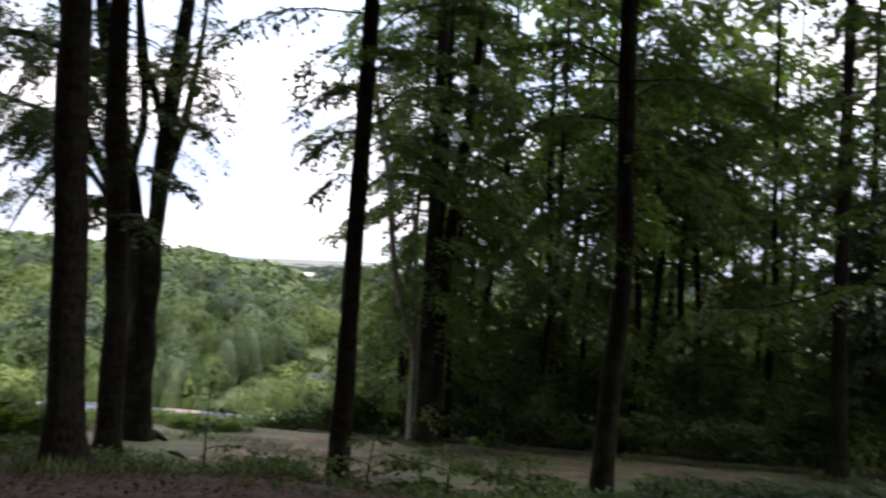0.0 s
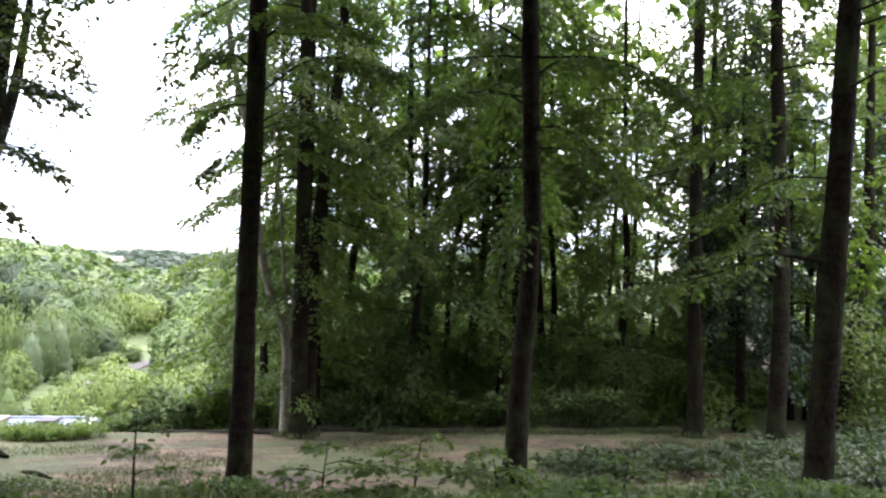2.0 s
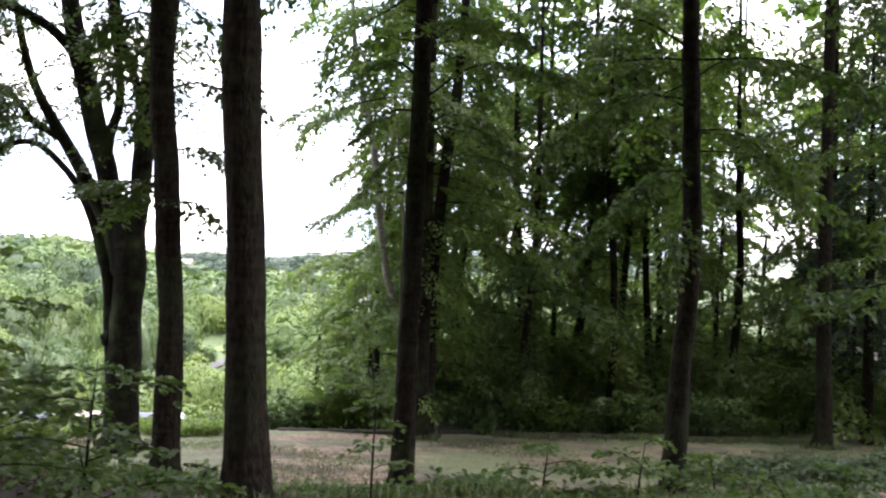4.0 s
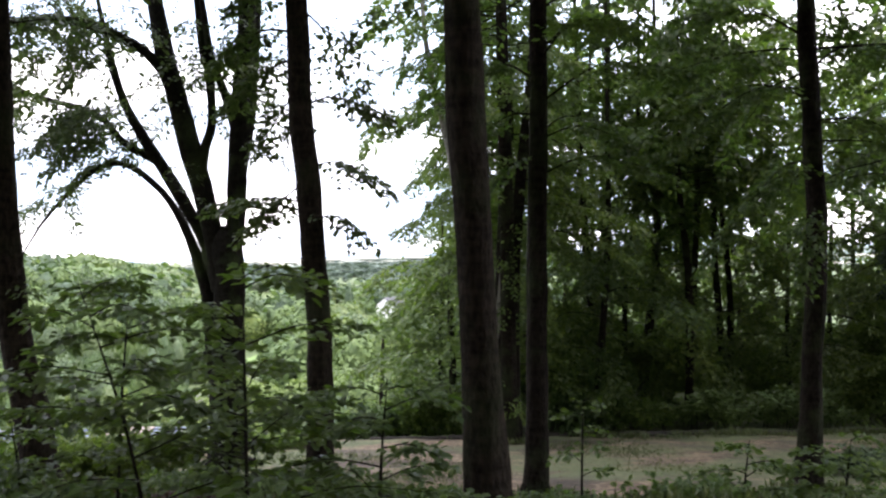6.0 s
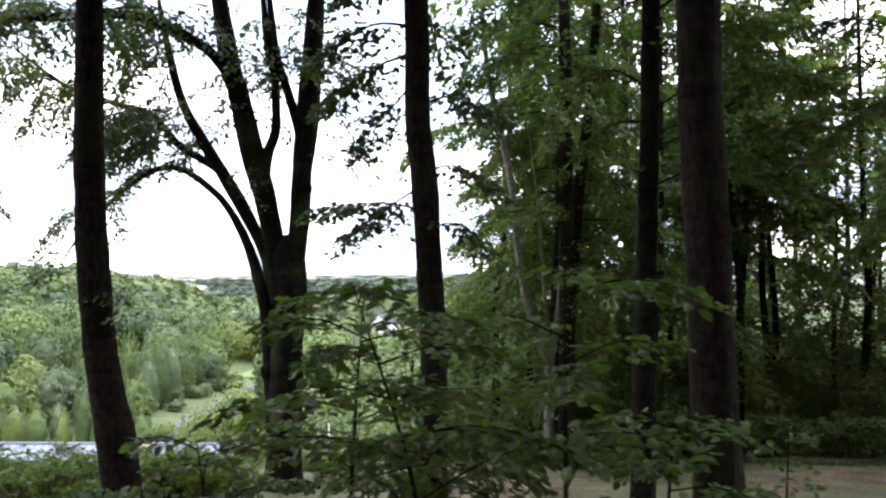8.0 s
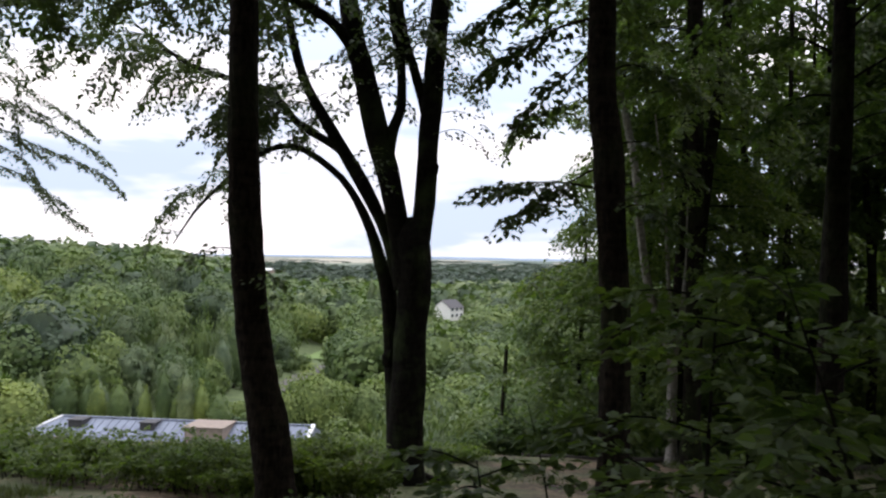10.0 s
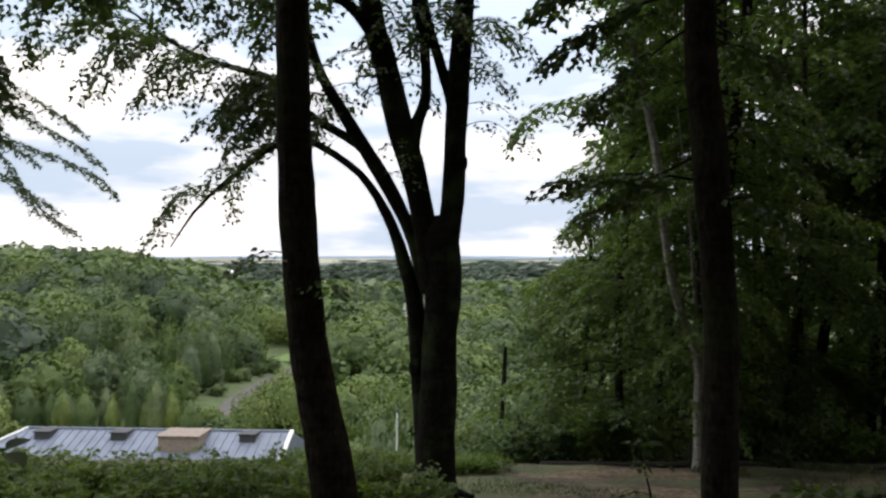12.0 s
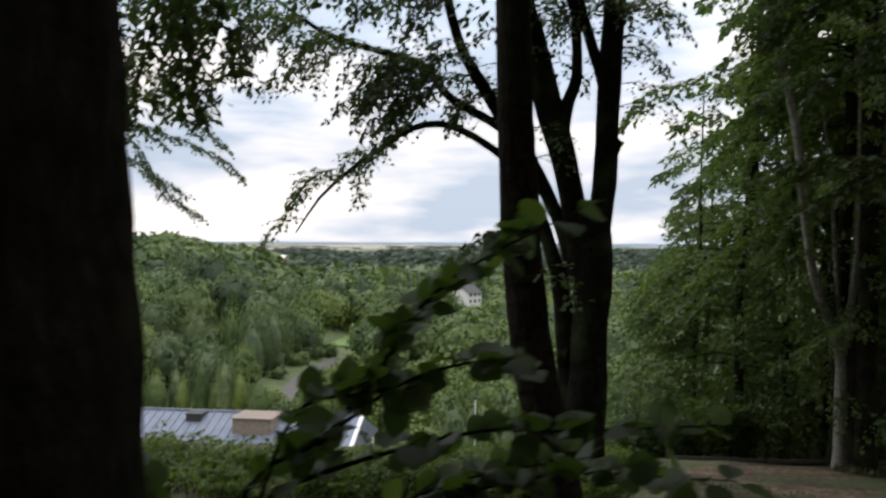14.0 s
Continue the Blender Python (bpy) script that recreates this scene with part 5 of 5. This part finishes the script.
def valley_spots(count, near, far, gap, taken):
    got, tries = [], 0
    while len(got) < count and tries < 60000:
        tries += 1
        az = radians(vrng.uniform(-5, 47))
        d = math.sqrt(vrng.uniform(near**2, far**2))
        x, y = -3 - d * math.sin(az), d * math.cos(az)
        if open_land(x, y):
            continue
        if all((x - a) ** 2 + (y - b) ** 2 > gap * gap for a, b in taken):
            got.append((x, y))
            taken.append((x, y))
    return got


taken = []
for x, y, w, h, kind, k, col in (
    (-6.5, 66, 10, 11, "round", 0, "grey"), (-14, 60, 9, 10, "willow", 0, "grey"), (-9.5, 51, 7.5, 8, "willow", 1, "grey"), (-16, 52, 7, 7.5, "round", 2, "yellow"),
    (-22, 92, 11, 12, "round", 3, "yellow"), (-27.5, 88, 9, 12.6, "round", 1, "yellow"), (-31.3, 86.5, 7.5, 10.6, "round", 0, "yellow"), (-14, 84, 11, 12, "round", 2, "mid"),
    (-58.5, 137, 8, 13.5, "willow", 1, "grey"), (-63.5, 139, 8, 14, "willow", 0, "mid"), (-69, 136, 8.5, 13.5, "willow", 1, "grey"),
    (-30.5, 97, 9, 12, "round", 2, "yellow"), (-53, 113, 6.5, 9.5, "willow", 0, "mid"), (-58, 115, 7, 10, "round", 0, "grey"), (-59, 150, 7, 10, "round", 3, "blue"), (-63, 154, 8, 12, "round", 0, "mid"), (-59.5, 158, 6.5, 10.5, "willow", 1, "mid"), (-57.5, 166, 7, 10, "round", 1, "blue"), (-59, 171, 10, 12, "round", 0, "mid"), (-68, 168, 12, 14, "round", 3, "grey"),
    (-3, 46, 7, 9, "round", 3, "mid"), 
    (-54.4, 121, 6.5, 9.5, "round", 1, "mid"), (-55.2, 128, 5.5, 11, "poplar", 1, "grey"), (-55.6, 134, 6, 12, "poplar", 0, "mid"), (-56.0, 140, 6, 12, "poplar", 1, "grey"), (-56.4, 146, 6, 12, "willow", 0, "mid"), (-58.5, 151.5, 7.5, 13, "round", 2, "blue"), (-60, 160, 8.5, 14, "round", 1, "mid"),
    (-60, 121, 8.5, 11.5, "round", 2, "mid"), (-66, 119, 8.5, 11.5, "round", 1, "grey"), (-72, 122, 9, 12, "round", 3, "mid"), (-79, 138, 10, 14, "round", 0, "blue"), (-86, 156, 11, 15, "round", 2, "mid"),
    (-36, 215, 16, 18, "round", 2, "grey"), (-62, 246, 14, 20, "round", 1, "blue"), (-72, 244, 13, 20, "round", 3, "blue"), (-50, 250, 14, 18, "round", 0, "blue"),
):
    taken.append((x, y))
    valley_tree(x, y, w, h, kind, k, col, k * 1.3)
for j in range(21):
    x, y = -41.0 - 1.8 * j + vrng.uniform(-0.5, 0.5), 90 + 0.45 * j + vrng.uniform(-2, 2)
    taken.append((x, y))
    valley_tree(x, y, vrng.uniform(3.2, 6.0), vrng.uniform(6.8, 11.0), "poplar", j % 2, ("mid", "yellow", "grey", "mid")[j % 4], j)
for j in range(22):
    y = vrng.uniform(85, 112)
    x = -6.8 - vrng.uniform(0.25, 0.4) * (y - 3.3)
    taken.append((x, y))
    valley_tree(x, y, vrng.uniform(4.0, 6.0), vrng.uniform(3.2, 4.4), "round", j % 4, ("mid", "yellow", "grey", "mid", "blue")[j % 5], j)
for j in range(120):
    y = vrng.uniform(110, 178)
    x = -6.8 - vrng.uniform(0.25, 0.45) * (y - 3.3)
    gap = min(math.hypot(x - a - u * (c - a), y - b - u * (d - b)) for (a, b), (c, d) in zip(ROAD, ROAD[1:]) for u in (0, 0.25, 0.5, 0.75))
    if gap > 3.0 and (x < -54 or j % 2 == 0):
        taken.append((x, y))
        valley_tree(x, y, vrng.uniform(3.6, 5.4), vrng.uniform(3.0, 5.0) if x < -54 else 2.6, "round", j % 4, ("mid", "blue", "grey", "mid", "yellow")[j % 5], j)
for j in range(9):
    x, y = -43 - 1.9 * j, 262 + 1.2 * j
    taken.append((x, y))
    valley_tree(x, y, 6.5, vrng.uniform(17, 22), "poplar", j % 2, "yellow" if j % 2 else "grey", j)
for x, y in valley_spots(190, 78, 260, 9.6, taken):
    d = math.hypot(x, y)
    u = vrng.uniform(0, 1)
    col = "mid" if u < 0.48 else "blue" if u < 0.74 else "yellow" if u < 0.91 else "grey"
    h = vrng.uniform(9, 12.5) if d < 130 else vrng.uniform(11, 18)
    kind = "willow" if vrng.uniform(0, 1) < 0.1 else "round"
    if house_view(x, y):
        h *= 0.42
    valley_tree(x, y, h * vrng.uniform(0.95, 1.25), h, kind, vrng.randint(0, 2 if kind == "willow" else 4), col, vrng.uniform(0, 6))

# the woods farther off, too many to count; the farthest have haze painted in
for name, m, n, seed in (("far_wood_mid", FAR_A, 230, 1), ("far_wood_blue", FAR_C, 260, 2), ("far_wood_grey", FAR_D, 150, 3), ("far_wood_yellow", FAR_B, 90, 4), ("far_wood_distant", FAR_HAZED, 760, 5)):
    frs = np.random.RandomState(500 + seed)
    vs, fs, ns, at = [], [], [], 0
    base = [far_crown(520 + seed * 5 + k, "round", 150 if k < 4 else 50, 0.145 if k < 4 else 0.24, 2 if k < 4 else 1) for k in range(8)]
    for _ in range(n):
        az = radians(frs.uniform(-14, 50))
        d = math.sqrt(frs.uniform(235**2, 520**2)) if seed < 5 else frs.uniform(500, 1700)
        x, y = -3 - d * math.sin(az), d * math.cos(az)
        if open_land(x, y) or house_view(x, y):
            continue
        h = frs.uniform(10, 16) if d < 520 else frs.uniform(8, 13)
        v, f, nrm = base[frs.randint(0, 4) + (4 if d > 340 else 0)]
        a = frs.uniform(0, 6)
        rot = np.array([[math.cos(a), -math.sin(a), 0], [math.sin(a), math.cos(a), 0], [0, 0, 1]])
        w = h * (1.15 if d < 450 else 1.6 if d < 900 else 4.0)
        vs.append((v @ rot.T) * [w, w, h] + [x, y, ground_z(x, y) - 1.0])
        ns.append(nrm @ rot.T)
        fs += [[p + at for p in q] for q in f]
        at += len(v)
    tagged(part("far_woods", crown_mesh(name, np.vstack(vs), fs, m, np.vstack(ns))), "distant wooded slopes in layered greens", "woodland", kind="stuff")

hrs = np.random.RandomState(540)
hedge = [far_crown(560 + k, "round", 36, 0.12, 2) for k in range(3)]
vs, fs, ns, at = [], [], [], 0
for _ in range(190):
    az, d = radians(hrs.uniform(-16, 52)), hrs.uniform(1050, 2600)
    x, y = -3 - d * math.sin(az), d * math.cos(az)
    v, f, nrm = hedge[hrs.randint(0, 3)]
    h, w = hrs.uniform(4.5, 7.5), hrs.uniform(30, 130)
    vs.append(v * [w, hrs.uniform(14, 40), h] + [x, y, ground_z(x, y) - 1.5])
    ns.append(nrm)
    fs += [[p + at for p in q] for q in f]
    at += len(v)
tagged(part("far_hedges", crown_mesh("far_hedges", np.vstack(vs), fs, FAR_HAZED, np.vstack(ns))), "distant dark hedges and copses between pale fields", "woodland", kind="stuff")

# low hills along the horizon, blue from haze put into their colour
hx = np.linspace(-3200, 2400, 120)
hv = [(x, 3500 + 200 * math.cos(x * 0.001) + o, -30 if o == 0 else 11 + 16 * noise.noise(Vector((x * 0.0011, 4.0, 0))) + 5 * noise.noise(Vector((x * 0.005, 1.0, 0)))) for x in hx for o in (0, 120)]
hf = [[2 * k, 2 * k + 2, 2 * k + 3, 2 * k + 1] for k in range(119)]
tagged(part("distant_hills", mesh_of("distant_hills", hv, hf, HAZED_HILLS, True)), "low hills on the horizon, haze put into their blue-grey colour", "hills", kind="structure")

# road and meadow
rl = smooth_line([(x, y, 0, 0) for x, y in ROAD], 40)
tg = np.gradient(rl[:, :2], axis=0)
nr = np.stack([-tg[:, 1], tg[:, 0]], 1) / np.linalg.norm(tg, axis=1)[:, None]
rv = np.vstack([[(*(p[:2] + o * q), ground_z(*(p[:2] + o * q)) + 0.3) for o in (-1.6, -0.6, 0.6, 1.6)] for p, q in zip(rl, nr)])
rf = [[4 * a + b, 4 * a + b + 1, 4 * a + b + 5, 4 * a + b + 4] for a in range(39) for b in range(3)]
tagged(part("road", mesh_of("road", rv, rf, ASPHALT)), "pale curving road through the valley", "road", kind="structure")
mx, my = np.meshgrid(np.linspace(-69, -54, 10), np.linspace(196, 227, 12))
mv = np.array([(a, b, ground_z(a, b) + 0.35) for a, b in zip(mx.ravel(), my.ravel())])
mf = [[r * 10 + c, r * 10 + c + 1, r * 10 + c + 11, r * 10 + c + 10] for r in range(11) for c in range(9)]
tagged(part("meadow", mesh_of("meadow", mv, mf, MEADOW)), "bright green mown meadow in the valley", "meadow", kind="structure")

# the long low building under the slope
hall = thing("long_building", -38, 70, ground_z(-38, 70), "long low building with grey-blue metal roof", "building")
hz = hall.location[2]
RX0, RX1, RY0, RY1, EAVE, RIDGE = -54.0, -23.6, 63.5, 78.5, -16.9, -13.9
part("wall", box_mesh("wall", RX1 - RX0 - 0.8, RY1 - RY0 - 0.8, EAVE - hz + 1.0, WHITE_WALL, (0, 0, 0)), hall).location = ((RX0 + RX1) / 2 + 38, 1.0, (EAVE - hz) / 2 - 0.55)
rv = np.array([(RX0, RY0, EAVE), (RX1, RY0, EAVE), (RX1, RY1, EAVE), (RX0, RY1, EAVE), (RX0 + 6, 71, RIDGE), (RX1, 71, RIDGE)]) - np.array([-38, 70, hz])
bm = bmesh.new()
bv = [bm.verts.new(p) for p in rv]
for q in ((0, 1, 5, 4), (1, 2, 5), (2, 3, 4, 5), (3, 0, 4), (3, 2, 1, 0)):
    bm.faces.new([bv[k] for k in q])
roof = part("roof", bm_mesh("roof", bm, ROOF), hall)
slope = math.atan2(RIDGE - EAVE, 71 - RY0)
run = math.hypot(RIDGE - EAVE, 71 - RY0)
seam = box_mesh("seam", 0.05, run - 0.1, 0.07, ROOF)
for k in range(30):
    x = RX0 + 6.3 + k * 0.8
    if x > RX1 - 0.3:
        break
    ob = part("seam", seam, roof)
    ob.matrix_local = Matrix.Translation((x + 38, (RY0 + 71) / 2 - 70, (EAVE + RIDGE) / 2 + 0.035 - hz)) @ Matrix.Rotation(slope, 4, "X")
part("ridge_cap", box_mesh("ridge_cap", RX1 - RX0 - 5.6, 0.3, 0.14, ROOF, bevel=0.03), hall).location = ((RX0 + 6 + RX1) / 2 + 38, 1.0, RIDGE - hz + 0.04)
g = part("gable_edge", box_mesh("gable_edge", 0.35, run + 0.1, 0.28, ROOF_TRIM, bevel=0.03), hall)
g.matrix_local = Matrix.Translation((RX1 + 38, (RY0 + 71) / 2 - 70, (EAVE + RIDGE) / 2 + 0.05 - hz)) @ Matrix.Rotation(slope, 4, "X")
hip = Vector((6.0, 71 - RY0, RIDGE - EAVE))
h = part("hip_edge", box_mesh("hip_edge", 0.3, 0.16, hip.length, ROOF_TRIM, bevel=0.03), hall, "white roof edge")
h.matrix_local = Matrix.Translation((RX0 + 38 + 3, (RY0 + 71) / 2 - 70, (EAVE + RIDGE) / 2 + 0.06 - hz)) @ hip.to_track_quat("Z", "Y").to_matrix().to_4x4()
for x in (-45.8, -38.8, -27.2):
    vb = part("roof_vent", box_mesh("roof_vent", 1.4, 1.5, 0.95, VENT, bevel=0.04), hall, "dark square roof vent")
    vb.location = (x + 38, 0.1, RIDGE - hz - 0.5)
    part("vent_cap", box_mesh("vent_cap", 1.6, 1.7, 0.1, VENT, (0, 0, 0.54), 0.02), vb)
part("stair_head", box_mesh("stair_head", 3.5, 3.0, 1.8, TAN, bevel=0.03), hall, "tan rendered stair head").location = (-32.8 + 38, -0.6, RIDGE - hz - 0.8)
part("stair_head_roof", box_mesh("stair_head_roof", 3.8, 3.3, 0.1, TAN, bevel=0.02), hall).location = (-32.8 + 38, -0.6, RIDGE - hz + 0.15)


def house(name, label, x, y, w, d, h, rise, turn, wall_m, roof_m, lift=0.0, cols=3):
    """A gabled house with windows on its front and gable ends."""
    root = thing(name, x, y, ground_z(x, y) + lift, label, "house", "houses")
    root.rotation_euler = (0, 0, turn)
    bm = bmesh.new()
    a = [bm.verts.new(p) for p in ((-w / 2, -d / 2, -2), (w / 2, -d / 2, -2), (w / 2, d / 2, -2), (-w / 2, d / 2, -2), (-w / 2, -d / 2, h), (w / 2, -d / 2, h), (w / 2, d / 2, h), (-w / 2, d / 2, h), (-w / 2, 0, h + rise), (w / 2, 0, h + rise))]
    for q in ((0, 1, 5, 4), (1, 2, 6, 9, 5), (2, 3, 7, 6), (3, 0, 4, 8, 7), (3, 2, 1, 0)):
        bm.faces.new([a[k] for k in q])
    part("wall", bm_mesh("wall", bm, wall_m), root)
    bm = bmesh.new()
    e = 0.4
    for s in (-1, 1):
        lo, hi = Vector((0, s * (d / 2 + e), h - e * rise * 2 / d)), Vector((0, 0, h + rise + 0.12))
        ring = []
        for xx in (-w / 2 - e, w / 2 + e):
            ring.append([bm.verts.new((xx, p.y, p.z + dz)) for p in (lo, hi) for dz in (0, 0.18)])
        for i, j in ((0, 2), (1, 3)):
            bm.faces.new((ring[0][i], ring[1][i], ring[1][j], ring[0][j]))
        for i, j in ((0, 1), (2, 3)):
            bm.faces.new((ring[0][i], ring[1][i], ring[1][j], ring[0][j]))
        for rr in ring:
            bm.faces.new((rr[0], rr[1], rr[3], rr[2]))
    part("roof", bm_mesh("roof", bm, roof_m), root)
    pane = box_mesh("window", w / cols * 0.45, 0.12, 1.3, GLASS)
    sill = box_mesh("window_frame", w / cols * 0.55, 0.06, 1.5, ROOF_TRIM)
    for lv in np.arange(1.4, h - 0.6, 2.7):
        for c in range(cols):
            wd = part("window", pane, root)
            wd.location = (-w / 2 + w / cols * (c + 0.5), -d / 2 - 0.05, lv)
            fr = part("window_frame", sill, wd)
            fr.location = (0, 0.04, 0)
    return root


house("house", "white rendered house with grey-brown roof among trees", -37.6, 347, 11, 9, 4.8, 3.2, radians(62), WHITE_WALL, VENT, 0.9)
house("house", "pale house half hidden by trees", -52, 372, 10, 8, 3.5, 2.5, radians(10), WHITE_WALL, RED_TILE)
house("barn", "long pale barn on the far slope", -232, 640, 30, 10, 3.5, 2.2, radians(-8), TAN, WHITE_WALL, 3.4, 6)
house("house", "pink brick house glimpsed through the wood", 20.4, 37.0, 5.5, 4, 2.0, 0.9, radians(-22), PINK, RED_TILE, -0.2)
house("house", "white house glimpsed through the wood", 22, 74, 9, 7, 4.5, 2.0, radians(15), WHITE_WALL, RED_TILE)

# a tall pale lamp post below the clearing
post = thing("lamp_post", -12.2, 54.0, ground_z(-12.2, 54.0), "tall thin pale lamp post below the clearing", "lamp post")
reach = -8.6 - post.location[2]
v, f = tube(np.array([(0, 0, h, 0.085 - 0.03 * h / reach) for h in np.linspace(-0.1, reach, 8)]), 10, 0.0)
part("pole", mesh_of("pole", v, f, ROOF_TRIM, True), post)
part("lamp_head", box_mesh("lamp_head", 0.26, 0.22, 0.16, VENT, (0, 0, reach + 0.08), 0.03), post)
